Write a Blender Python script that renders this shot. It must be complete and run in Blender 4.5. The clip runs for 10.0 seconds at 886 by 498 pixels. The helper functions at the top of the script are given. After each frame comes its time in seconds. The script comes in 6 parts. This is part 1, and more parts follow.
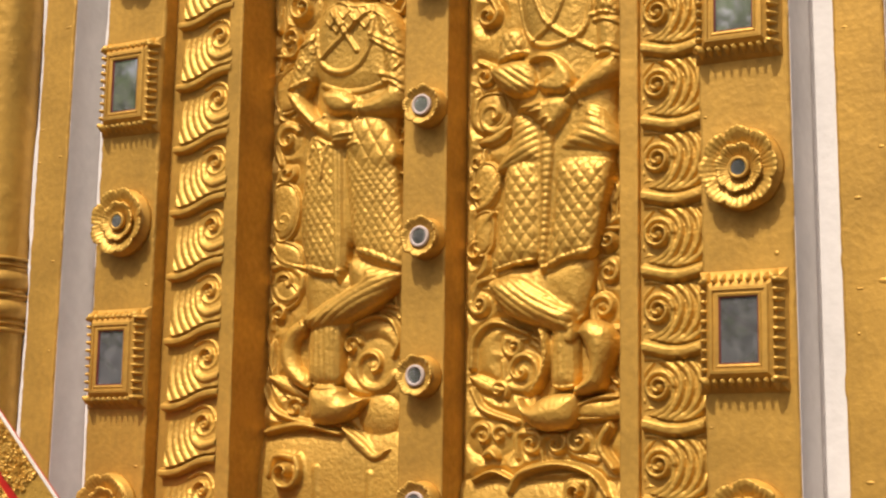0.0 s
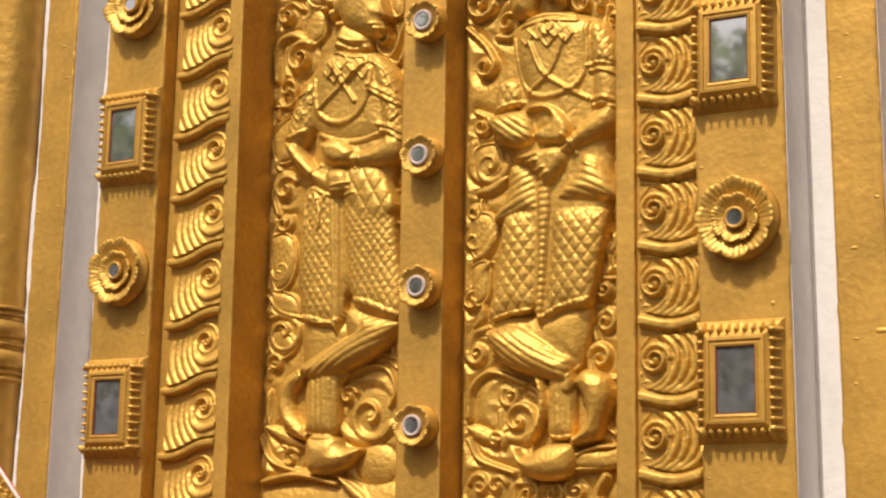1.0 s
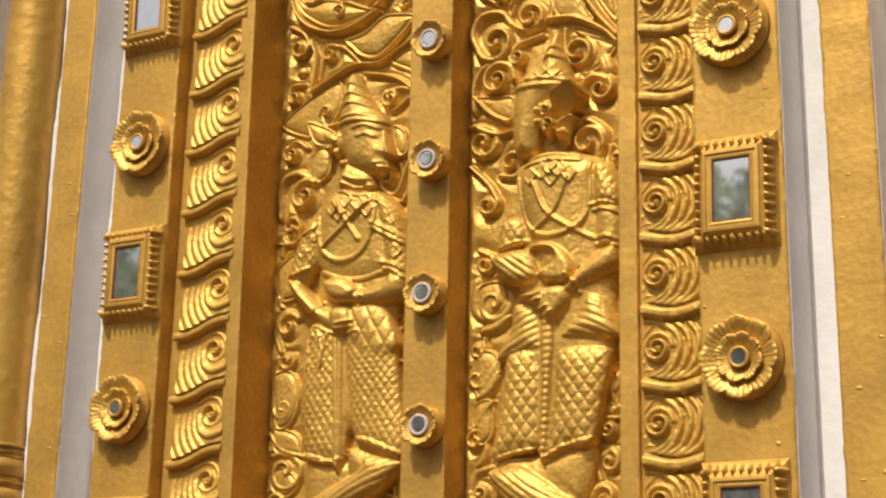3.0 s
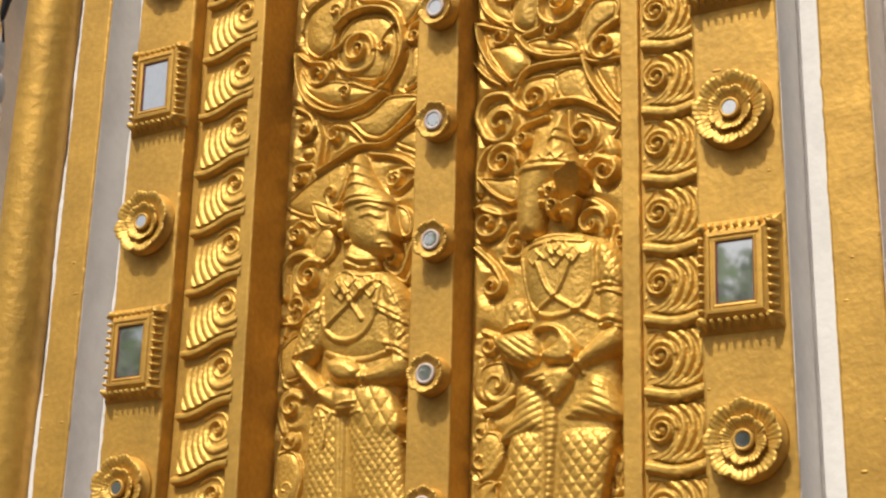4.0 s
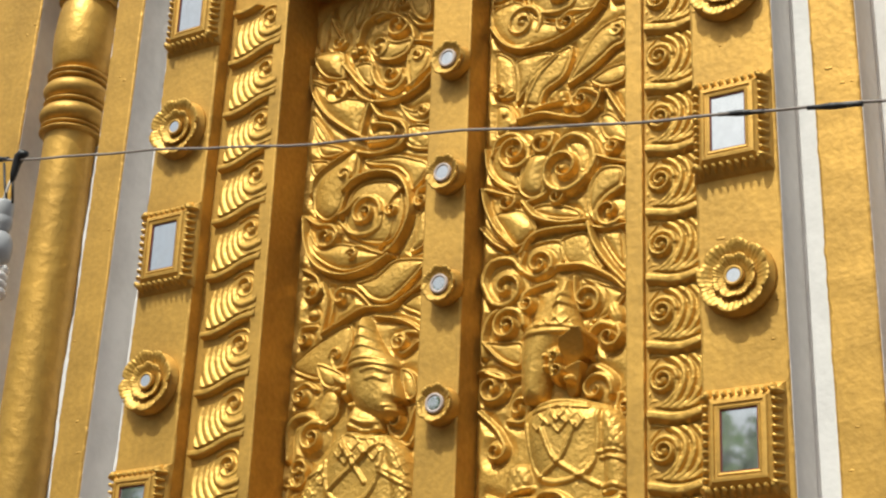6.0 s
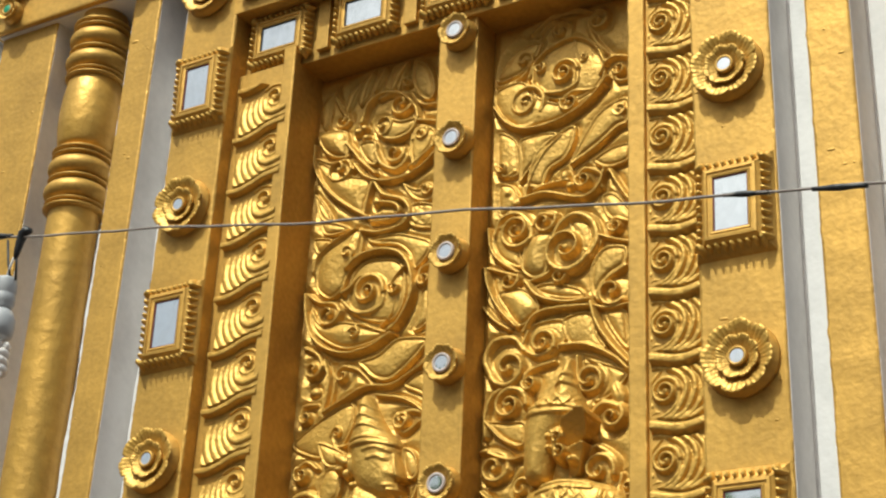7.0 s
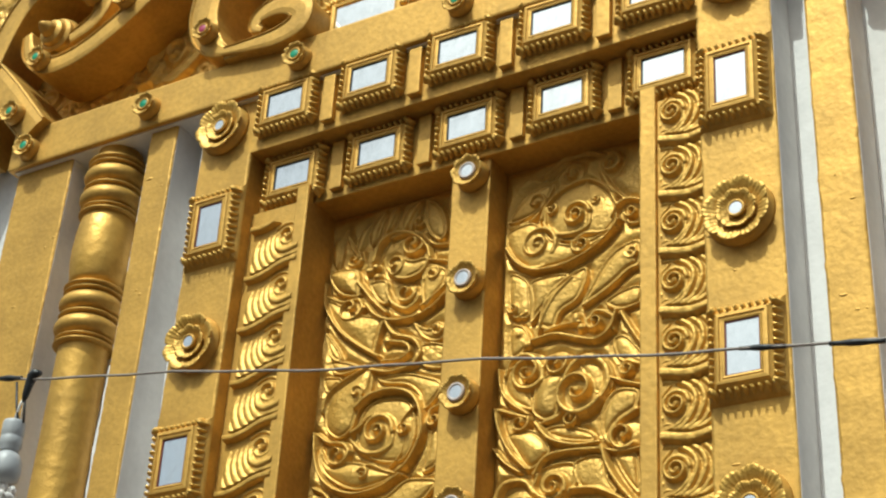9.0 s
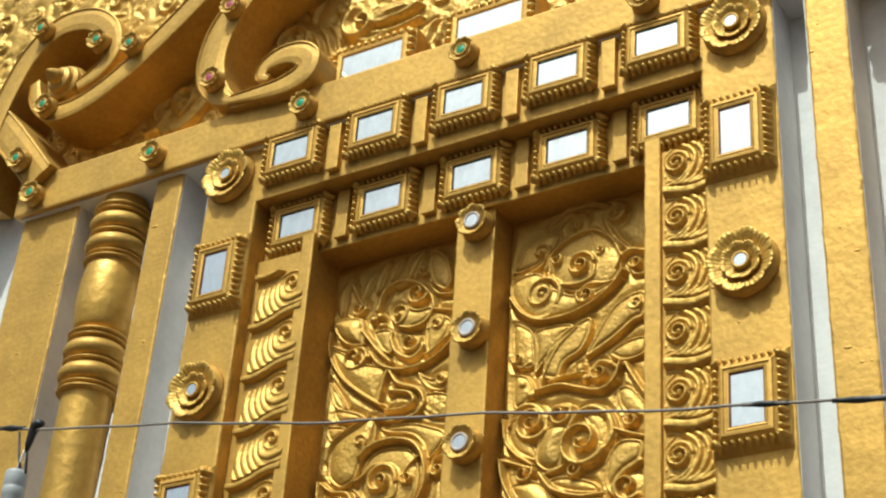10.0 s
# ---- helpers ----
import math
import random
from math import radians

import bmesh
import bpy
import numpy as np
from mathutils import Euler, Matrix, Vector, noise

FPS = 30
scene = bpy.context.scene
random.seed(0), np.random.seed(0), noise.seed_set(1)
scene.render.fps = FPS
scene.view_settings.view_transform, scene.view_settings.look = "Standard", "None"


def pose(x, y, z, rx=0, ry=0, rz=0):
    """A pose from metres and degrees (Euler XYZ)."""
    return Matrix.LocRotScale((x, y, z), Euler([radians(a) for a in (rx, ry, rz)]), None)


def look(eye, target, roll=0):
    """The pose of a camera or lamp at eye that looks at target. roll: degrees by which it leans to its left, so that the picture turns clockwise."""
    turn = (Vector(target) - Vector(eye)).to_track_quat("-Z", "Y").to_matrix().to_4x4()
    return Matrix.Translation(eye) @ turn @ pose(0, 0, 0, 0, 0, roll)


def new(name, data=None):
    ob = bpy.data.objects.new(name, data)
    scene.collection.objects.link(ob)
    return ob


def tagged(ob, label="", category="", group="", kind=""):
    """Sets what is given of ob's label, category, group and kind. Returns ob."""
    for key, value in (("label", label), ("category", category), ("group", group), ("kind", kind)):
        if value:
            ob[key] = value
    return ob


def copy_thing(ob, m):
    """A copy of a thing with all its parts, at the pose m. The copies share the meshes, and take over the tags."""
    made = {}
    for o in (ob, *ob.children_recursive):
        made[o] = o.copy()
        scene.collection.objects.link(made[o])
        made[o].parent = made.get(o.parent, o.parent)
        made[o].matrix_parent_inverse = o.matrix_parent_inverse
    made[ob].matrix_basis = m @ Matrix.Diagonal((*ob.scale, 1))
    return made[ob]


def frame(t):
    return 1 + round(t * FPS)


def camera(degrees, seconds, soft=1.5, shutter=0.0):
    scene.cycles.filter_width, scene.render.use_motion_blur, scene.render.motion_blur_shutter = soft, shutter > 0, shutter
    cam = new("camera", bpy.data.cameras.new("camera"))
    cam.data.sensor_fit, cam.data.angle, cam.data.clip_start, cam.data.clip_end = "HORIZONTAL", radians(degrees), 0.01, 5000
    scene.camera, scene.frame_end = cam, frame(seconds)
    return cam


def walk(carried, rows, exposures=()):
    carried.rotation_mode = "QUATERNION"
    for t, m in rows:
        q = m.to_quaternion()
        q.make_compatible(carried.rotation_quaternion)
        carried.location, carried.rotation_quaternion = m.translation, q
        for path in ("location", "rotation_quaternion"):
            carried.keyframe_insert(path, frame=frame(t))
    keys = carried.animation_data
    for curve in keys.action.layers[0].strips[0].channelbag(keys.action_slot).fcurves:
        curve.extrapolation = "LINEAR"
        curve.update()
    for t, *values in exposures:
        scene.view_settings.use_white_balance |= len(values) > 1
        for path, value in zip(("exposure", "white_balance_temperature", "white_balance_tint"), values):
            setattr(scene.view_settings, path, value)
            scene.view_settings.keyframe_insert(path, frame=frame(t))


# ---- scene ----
cam = camera(28.51, 10.0, soft=2.25)
PATH = [
    (0.0, 4.1123, -4.5474, 1.5853, 98.814, -0.814, 31.036),
    (0.5, 4.1164, -4.5515, 1.5855, 99.496, -0.833, 30.982),
    (1.0, 4.1183, -4.5519, 1.5864, 100.426, -0.839, 30.960),
    (1.5, 4.1183, -4.5513, 1.5867, 101.425, -0.876, 30.953),
    (2.0, 4.1159, -4.5475, 1.5880, 102.586, -0.895, 30.972),
    (2.5, 4.1147, -4.5440, 1.5893, 103.713, -0.974, 30.996),
    (4.0, 4.1172, -4.5378, 1.5958, 107.547, -1.342, 31.129),
    (4.5, 4.1203, -4.5384, 1.5966, 108.835, -1.539, 31.135),
    (5.0, 4.1257, -4.5429, 1.5967, 110.240, -1.709, 31.143),
    (5.5, 4.1278, -4.5436, 1.5966, 111.545, -1.935, 31.111),
    (7.0, 4.1235, -4.5415, 1.5995, 115.457, -2.444, 31.008),
    (7.5, 4.1188, -4.5391, 1.6049, 116.587, -2.552, 31.002),
    (8.0, 4.1165, -4.5375, 1.6101, 117.789, -2.749, 31.004),
    (8.5, 4.1165, -4.5377, 1.6145, 118.858, -2.922, 31.023),
    (9.0, 4.1169, -4.5394, 1.6180, 119.935, -3.164, 31.001),
    (9.5, 4.1186, -4.5417, 1.6208, 120.784, -3.375, 30.976),
    (10.0, 4.1212, -4.5442, 1.6227, 121.498, -3.558, 30.958),
]
walk(cam, [(t, pose(x, y, z, rx, ry, rz)) for t, x, y, z, rx, ry, rz in PATH],
     exposures=[(0.0, -0.05, 6950, 14), (2.5, -0.05, 6700, 10), (5.5, -0.05, 6150, 2), (10.0, -0.07, 5700, -8)])

# ---- light: high sun from the front, open hazy sky ----
SUN_EL, SUN_AZ = radians(57), radians(-5)      # azimuth measured from straight in front of the wall, minus is to the left
world = bpy.data.worlds.new("sky")
world.use_nodes = True
scene.world = world
wn = world.node_tree
sky = wn.nodes.new("ShaderNodeTexSky")
sky.sky_type, sky.sun_disc = "NISHITA", False
sky.sun_elevation, sky.sun_rotation = SUN_EL, radians(180) - SUN_AZ
sky.air_density, sky.dust_density, sky.altitude = 0.9, 9.0, 20
bg = wn.nodes["Background"]
wn.links.new(sky.outputs[0], bg.inputs[0])
bg.inputs[1].default_value = 0.095
sun = new("sun", bpy.data.lights.new("sun", "SUN"))
sun.data.energy, sun.data.angle, sun.data.color = 3.9, radians(0.6), (1.0, 0.94, 0.84)
sun.matrix_world = look((20 * math.sin(SUN_AZ) * math.cos(SUN_EL), -20 * math.cos(SUN_AZ) * math.cos(SUN_EL), 20 * math.sin(SUN_EL)), (0, 0, 0))
scene.view_settings.exposure = 0.0


# ---- materials ----
def material(name, colour, rough=0.5, metal=0.0, spread=0.12, grain=60.0, bump=0.15, stain=3.0, second=None, coat=0.0, depth=0.004, stretch=(1, 1, 1)):
    """Paint, plaster or stone: two scales of variation in colour and gloss, and a fine relief."""
    m = bpy.data.materials.new(name)
    m.use_nodes = True
    t = m.node_tree
    b = t.nodes["Principled BSDF"]
    co = t.nodes.new("ShaderNodeTexCoord")
    mp = t.nodes.new("ShaderNodeMapping")
    mp.inputs["Scale"].default_value = stretch
    t.links.new(co.outputs["Object"], mp.inputs[0])
    big, fine = t.nodes.new("ShaderNodeTexNoise"), t.nodes.new("ShaderNodeTexNoise")
    for n, s, d in ((big, stain, 5.0), (fine, grain, 3.0)):
        n.inputs["Scale"].default_value, n.inputs["Detail"].default_value = s, d
        t.links.new(mp.outputs[0], n.inputs["Vector"])
    info = t.nodes.new("ShaderNodeObjectInfo")
    mix = t.nodes.new("ShaderNodeMix")
    mix.data_type = "RGBA"
    second = second or tuple(c * (1 - 2.2 * spread) for c in colour)
    mix.inputs["A"].default_value, mix.inputs["B"].default_value = (*colour, 1), (*second, 1)
    ramp = t.nodes.new("ShaderNodeMapRange")
    ramp.inputs["From Min"].default_value, ramp.inputs["From Max"].default_value = 0.38, 0.72
    add = t.nodes.new("ShaderNodeMath")
    add.operation = "MULTIPLY_ADD"
    add.inputs[1].default_value = 0.35
    t.links.new(fine.outputs["Fac"], add.inputs[0])
    half = t.nodes.new("ShaderNodeMath")
    half.operation = "MULTIPLY"
    half.inputs[1].default_value = 0.65
    t.links.new(big.outputs["Fac"], half.inputs[0])
    t.links.new(half.outputs[0], add.inputs[2])
    t.links.new(add.outputs[0], ramp.inputs["Value"])
    t.links.new(ramp.outputs[0], mix.inputs["Factor"])
    t.links.new(mix.outputs["Result"], b.inputs["Base Color"])
    rr = t.nodes.new("ShaderNodeMapRange")
    rr.inputs["To Min"].default_value, rr.inputs["To Max"].default_value = max(0.03, rough - 0.08), min(1, rough + 0.1)
    t.links.new(fine.outputs["Fac"], rr.inputs["Value"])
    t.links.new(rr.outputs[0], b.inputs["Roughness"])
    b.inputs["Metallic"].default_value = metal
    b.inputs["Coat Weight"].default_value = coat
    bp = t.nodes.new("ShaderNodeBump")
    bp.inputs["Strength"].default_value, bp.inputs["Distance"].default_value = bump, depth
    relief = t.nodes.new("ShaderNodeMath")
    relief.operation = "MULTIPLY_ADD"
    relief.inputs[1].default_value = 0.35
    t.links.new(big.outputs["Fac"], relief.inputs[0])
    t.links.new(fine.outputs["Fac"], relief.inputs[2])
    t.links.new(relief.outputs[0], bp.inputs["Height"])
    t.links.new(bp.outputs[0], b.inputs["Normal"])
    return m


def plain(name, colour, rough=0.5, metal=0.0, **extra):
    m = bpy.data.materials.new(name)
    m.use_nodes = True
    b = m.node_tree.nodes["Principled BSDF"]
    b.inputs["Base Color"].default_value = (*colour, 1)
    b.inputs["Roughness"].default_value, b.inputs["Metallic"].default_value = rough, metal
    for k, v in extra.items():
        b.inputs[k.replace("_", " ")].default_value = v
    return m


GOLD = material("gold_paint", (0.65, 0.378, 0.076), 0.52, 0.49, 0.17, 44, 0.42, 4.0, depth=0.0045)
LUMPY = material("lumpy_gold_paint", (0.66, 0.384, 0.074), 0.44, 0.50, 0.17, 22, 0.5, 3.0, depth=0.010)
CARVED = material("gold_leaf_carving", (0.67, 0.398, 0.078), 0.44, 0.46, 0.14, 70, 0.6, 6.0, depth=0.006)
WHITE = material("white_limewash", (0.80, 0.772, 0.752), 0.85, 0.0, 0.08, 30, 0.45, 4.5)
GROUND = material("worn_paving", (0.085, 0.064, 0.045), 0.9, 0.0, 0.12, 12, 0.4, 0.7)
WALLGREY = material("grey_render", (0.78, 0.78, 0.77), 0.9, 0.0, 0.15, 8, 0.3, 0.6)
MIRROR = plain("mirror_glass", (0.93, 0.95, 0.95), 0.03, 1.0)
mt = MIRROR.node_tree                       # a film of dust and dried drips lies on the panes
dust, film_mix = mt.nodes.new("ShaderNodeBsdfDiffuse"), mt.nodes.new("ShaderNodeMixShader")
dust.inputs[0].default_value = (0.46, 0.47, 0.48, 1)
place, smear, cover = mt.nodes.new("ShaderNodeNewGeometry"), mt.nodes.new("ShaderNodeTexNoise"), mt.nodes.new("ShaderNodeMapRange")
stretch = mt.nodes.new("ShaderNodeMapping")
stretch.inputs["Scale"].default_value = (1.0, 1.0, 0.6)
smear.inputs["Scale"].default_value, smear.inputs["Detail"].default_value = 26.0, 6.0
cover.inputs["From Min"].default_value, cover.inputs["From Max"].default_value = 0.35, 0.72
cover.inputs["To Min"].default_value, cover.inputs["To Max"].default_value = 0.10, 0.32
mt.links.new(place.outputs["Position"], stretch.inputs[0])
mt.links.new(stretch.outputs[0], smear.inputs["Vector"])
mt.links.new(smear.outputs["Fac"], cover.inputs["Value"])
mt.links.new(cover.outputs[0], film_mix.inputs[0])
mt.links.new(mt.nodes["Principled BSDF"].outputs[0], film_mix.inputs[1])
mt.links.new(dust.outputs[0], film_mix.inputs[2])
mt.links.new(film_mix.outputs[0], mt.nodes["Material Output"].inputs["Surface"])
TILE = material("dark_red_tile", (0.11, 0.045, 0.03), 0.5, 0.0, 0.15, 20, 0.2)
PUTTY = material("dark_red_putty", (0.20, 0.03, 0.02), 0.6, 0.0, 0.2, 60, 0.2)
PALE = material("pale_putty", (0.60, 0.50, 0.46), 0.6, 0.0, 0.15, 80, 0.3)
RED = material("red_lacquer", (0.50, 0.02, 0.015), 0.4, 0.0, 0.12, 40, 0.2)
GREEN = plain("green_glass", (0.02, 0.27, 0.13), 0.45)
MAGENTA = plain("magenta_glass", (0.36, 0.035, 0.10), 0.45)
CABLE = material("grey_cable", (0.30, 0.25, 0.22), 0.6, 0.0, 0.1, 200, 0.1)
BLACK = material("black_tape", (0.015, 0.015, 0.017), 0.5, 0.0, 0.2, 200, 0.2)
PLASTIC = material("grey_plastic", (0.42, 0.42, 0.43), 0.45, 0.0, 0.06, 60, 0.05)
TUBE = material("white_lamp_glass", (0.85, 0.80, 0.76), 0.2, 0.0, 0.03, 60, 0.02)
BARK = material("bark", (0.10, 0.07, 0.045), 0.9, 0.0, 0.2, 20, 0.5)
LEAF = material("foliage", (0.10, 0.15, 0.06), 0.6, 0.0, 0.25, 3, 0.1, 0.8)
lt = LEAF.node_tree                         # thin leaves let some light through
trans, blend = lt.nodes.new("ShaderNodeBsdfTranslucent"), lt.nodes.new("ShaderNodeMixShader")
trans.inputs[0].default_value = (0.16, 0.24, 0.08, 1)
lt.links.new(lt.nodes["Principled BSDF"].outputs[0], blend.inputs[1])
lt.links.new(trans.outputs[0], blend.inputs[2])
lt.links.new(blend.outputs[0], lt.nodes["Material Output"].inputs[0])


# ---- helpers for meshes ----
def smooth(me, on=True):
    me.polygons.foreach_set("use_smooth", [on] * len(me.polygons))


def part(name, bm, mat, parent=None, label="", soft=False):
    """One bmesh as ONE mesh object, under a thing or a part."""
    me = bpy.data.meshes.new(name)
    bm.to_mesh(me)
    bm.free()
    me.materials.append(mat)
    smooth(me, soft)
    ob = new(name, me)
    ob.parent = parent
    if label:
        ob["label"] = label
    return ob


def empty(name, x=0.0, y=0.0, z=0.0):
    ob = new(name)
    ob.matrix_basis = pose(x, y, z)
    return ob


def box(bm, x0, x1, y0, y1, z0, z1, bevel=0.0):
    m = Matrix.LocRotScale(((x0 + x1) / 2, (y0 + y1) / 2, (z0 + z1) / 2), None, (x1 - x0, y1 - y0, z1 - z0))
    r = bmesh.ops.create_cube(bm, size=1, matrix=m)
    if bevel:
        edges = list({e for v in r["verts"] for e in v.link_edges})
        bmesh.ops.bevel(bm, geom=edges, offset=bevel, segments=2, affect="EDGES", profile=0.6)
    return bm


def boxes(*rows, bevel=0.0):
    bm = bmesh.new()
    for r in rows:
        box(bm, *r, bevel=bevel)
    return bm


def lathe(bm, profile, centre=(0, 0, 0), axis="z", seg=32, wave=None):
    """Turns (radius, height) rows about an axis; wave(angle, i) scales the radius and lifts the height."""
    rings = []
    for i, (r, h) in enumerate(profile):
        ring = []
        for k in range(seg):
            a = 2 * math.pi * k / seg
            s, up = wave(a, i) if wave else (1, 0)
            q = r * s
            p = (q * math.cos(a), q * math.sin(a), h + up) if axis == "z" else (q * math.cos(a), -h - up, q * math.sin(a))
            ring.append(bm.verts.new(Vector(p) + Vector(centre)))
        rings.append(ring)
    for a, b in zip(rings, rings[1:]):
        for k in range(seg):
            f = (a[k], a[(k + 1) % seg], b[(k + 1) % seg], b[k])
            bm.faces.new(f)
    bm.faces.new(rings[-1])
    bm.faces.new(list(reversed(rings[0])))
    return bm


def tube(bm, pts, radii, seg=8, flat=1.0):
    """A round rod along points; flat squeezes it in y."""
    pts = [Vector(p) for p in pts]
    rings = []
    for i, p in enumerate(pts):
        d = (pts[min(i + 1, len(pts) - 1)] - pts[max(i - 1, 0)]).normalized()
        up = Vector((0, 1, 0)) if abs(d.y) < 0.9 else Vector((1, 0, 0))
        a = d.cross(up).normalized()
        b = d.cross(a).normalized()
        r = radii[i] if isinstance(radii, (list, tuple)) else radii
        rings.append([bm.verts.new(p + (a * math.cos(2 * math.pi * k / seg) + b * flat * math.sin(2 * math.pi * k / seg)) * r) for k in range(seg)])
    for u, v in zip(rings, rings[1:]):
        for k in range(seg):
            bm.faces.new((u[k], u[(k + 1) % seg], v[(k + 1) % seg], v[k]))
    bm.faces.new(rings[-1])
    bm.faces.new(list(reversed(rings[0])))
    return bm


def rough_post(x0, x1, y0, y1, z0, z1, bevel=0.008, wobble=0.0022, seed=0):
    """An upright post whose edges wander a little, as hand-laid plaster does."""
    bm = bmesh.new()
    n = max(2, int((z1 - z0) / 0.014))
    b = bevel
    ring0 = [(x0, y1), (x0, y0 + b), (x0 + 0.3 * b, y0 + 0.3 * b), (x0 + b, y0), (x1 - b, y0), (x1 - 0.3 * b, y0 + 0.3 * b), (x1, y0 + b), (x1, y1)]
    rows = []
    for i in range(n + 1):
        z = z0 + (z1 - z0) * i / n
        row = []
        for k, (x, y) in enumerate(ring0):
            side = 1 if k > 3 else 0
            q = 0.0 if k in (0, 1, 6, 7) else wobble * (noise.noise((z * 9, side * 7 + seed, 1)) + 0.8 * noise.noise((z * 31, side * 7 + seed, 5)) + 0.6 * noise.noise((z * 83, side * 7 + seed, 2)))
            p = wobble * 0.25 * noise.noise((z * 14, k * 0.4 + seed, 9)) if 0 < k < 7 else 0.0
            row.append(bm.verts.new((x + q, y + p, z)))
        rows.append(row)
    for a, c in zip(rows, rows[1:]):
        for k in range(7):
            bm.faces.new((a[k], a[k + 1], c[k + 1], c[k]))
        bm.faces.new((a[7], a[0], c[0], c[7]))
    bm.faces.new(rows[0])
    bm.faces.new(rows[-1][::-1])
    bmesh.ops.recalc_face_normals(bm, faces=bm.faces)
    return bm


# ---- the plan: x along the wall, y into it, z up ----
XC = 1.19                                   # middle of the doorway
YP, YS, YF, YST, YD, YW = 0.04, 0.105, 0.085, 0.16, 0.30, 0.22   # pilaster, scroll strip, fillet, stile, door leaf, white wall
ZTOP, ZV, ZU, ZB = 5.18, 5.44, 5.705, 5.905  # soffit over the leaves, step between the beams, under the bar, top of the bar
BASE = 0.35

# ---- large structure ----
tagged(part("ground", boxes((-60, 60, -60, 60, -0.3, 0.0)), GROUND), "dark brown earth courtyard in front of the temple", "ground", kind="structure")
wall = part("wall_north", boxes((-6, 0.455, YW, 0.62, 0, 8.5), (1.925, 8.5, YW, 0.62, 0, 8.5), (0.455, 1.925, YW, 0.62, ZTOP + 0.02, 8.5), (0.4, 2.0, 0.5, 0.62, 0, ZTOP + 0.1)), WHITE)
tagged(wall, "white limewashed temple wall behind the gilded doorway", "wall", kind="structure")
tagged(part("plinth", boxes((-6, 8.5, -0.35, YW, 0, BASE), bevel=0.015), TILE), "dark red tiled plinth under the doorway", "plinth", kind="structure")


def lean(bm, x, z0):
    """The pilasters lean a little towards the doorway as they rise; z0 is the height of the mesh's foot."""
    k = -0.0125 * (x - XC) / 1.13
    for v in bm.verts:
        v.co.x += k * (v.co.z + z0 - 3.2)
    return bm


def ragged_edge(x0, x1, y0, y1, z0, z1, seed):
    """A narrow strip of limewash along an arris, its width coming and going."""
    bm = bmesh.new()
    rows = []
    n = int((z1 - z0) / 0.04)
    for i in range(n + 1):
        z = z0 + (z1 - z0) * i / n
        e = (x1 - x0) * min(1.0, max(0.12, 0.68 + 1.1 * noise.noise((z * 2.3, seed, 3)) + 0.35 * noise.noise((z * 13, seed, 8))))
        rows.append([bm.verts.new(c) for c in ((x1 - e, y1, z), (x1 - e, y0, z), (x1, y0, z), (x1, y1, z))])
    for a, c in zip(rows, rows[1:]):
        for k in range(4):
            bm.faces.new((a[k], a[(k + 1) % 4], c[(k + 1) % 4], c[k]))
    bm.faces.new(rows[0])
    bm.faces.new(rows[-1][::-1])
    bmesh.ops.recalc_face_normals(bm, faces=bm.faces)
    return bm


def pilaster(name, x0, x1, y0, white_side, label, top=ZU, rim=None):
    p = empty(name, (x0 + x1) / 2, y0, BASE)
    w = (x1 - x0) / 2
    part("shaft", lean(rough_post(-w, w, 0, YW - y0, 0, top - BASE, 0.009, 0.0042, x0 * 3), (x0 + x1) / 2, BASE), GOLD, p)
    for s in white_side:
        part("side_face", lean(boxes((s * w - 0.004, s * w + 0.0015, 0.009, YW - y0 - 0.002, 0, top - BASE)), (x0 + x1) / 2, BASE), WHITE, p, "white painted side")
    rng = random.Random(int(x0 * 1000) + 7)    # clots and runs of thick paint on the face
    bm = bmesh.new()
    for _ in range(16):
        r = rng.uniform(0.003, 0.008)
        bmesh.ops.create_uvsphere(bm, u_segments=8, v_segments=5, radius=1.0, matrix=Matrix.Translation((rng.uniform(-w + 0.015, w - 0.015), 0.002, rng.uniform(1.2, top - 0.2) - BASE)) @ Matrix.Diagonal((r * rng.uniform(1, 3.2), 0.0045, r * rng.uniform(0.6, 1.2), 1)))
    tagged(part("paint_crust", lean(bm, (x0 + x1) / 2, BASE), GOLD, p, "clots of thick paint", soft=True), kind="stuff")
    if rim:                                 # width and height of the bare limewash along the outer arris
        part("white_edge", lean(ragged_edge(-w - rim[0], -w + 0.003, 0.004, 0.03, 0, rim[1] - BASE, x0 * 5), (x0 + x1) / 2, BASE), WHITE, p, "bare white edge")
    return tagged(p, label, "pilaster", group="pilasters beside the door")


pilaster("door_pilaster", -0.09, 0.177, YP, (-1,), "gold painted door pilaster carrying mirrors and rosettes", rim=(0.012, 4.7))
pilaster("door_pilaster", 2.19, 2.465, YP, (1,), "gold painted door pilaster carrying mirrors and rosettes")
pilaster("flat_pilaster", -0.402, -0.253, YP, (1, -1), "narrow flat gold painted pilaster with white sides", rim=(0.017, 4.6))
pilaster("flat_pilaster", -1.19, -0.862, YP, (1, -1), "broad flat gold painted pilaster with white sides")
pilaster("flat_pilaster", 2.592, 2.738, YP, (1, -1), "narrow flat gold painted pilaster with white sides")
pilaster("flat_pilaster", 3.24, 3.57, YP, (1, -1), "broad flat gold painted pilaster with white sides")

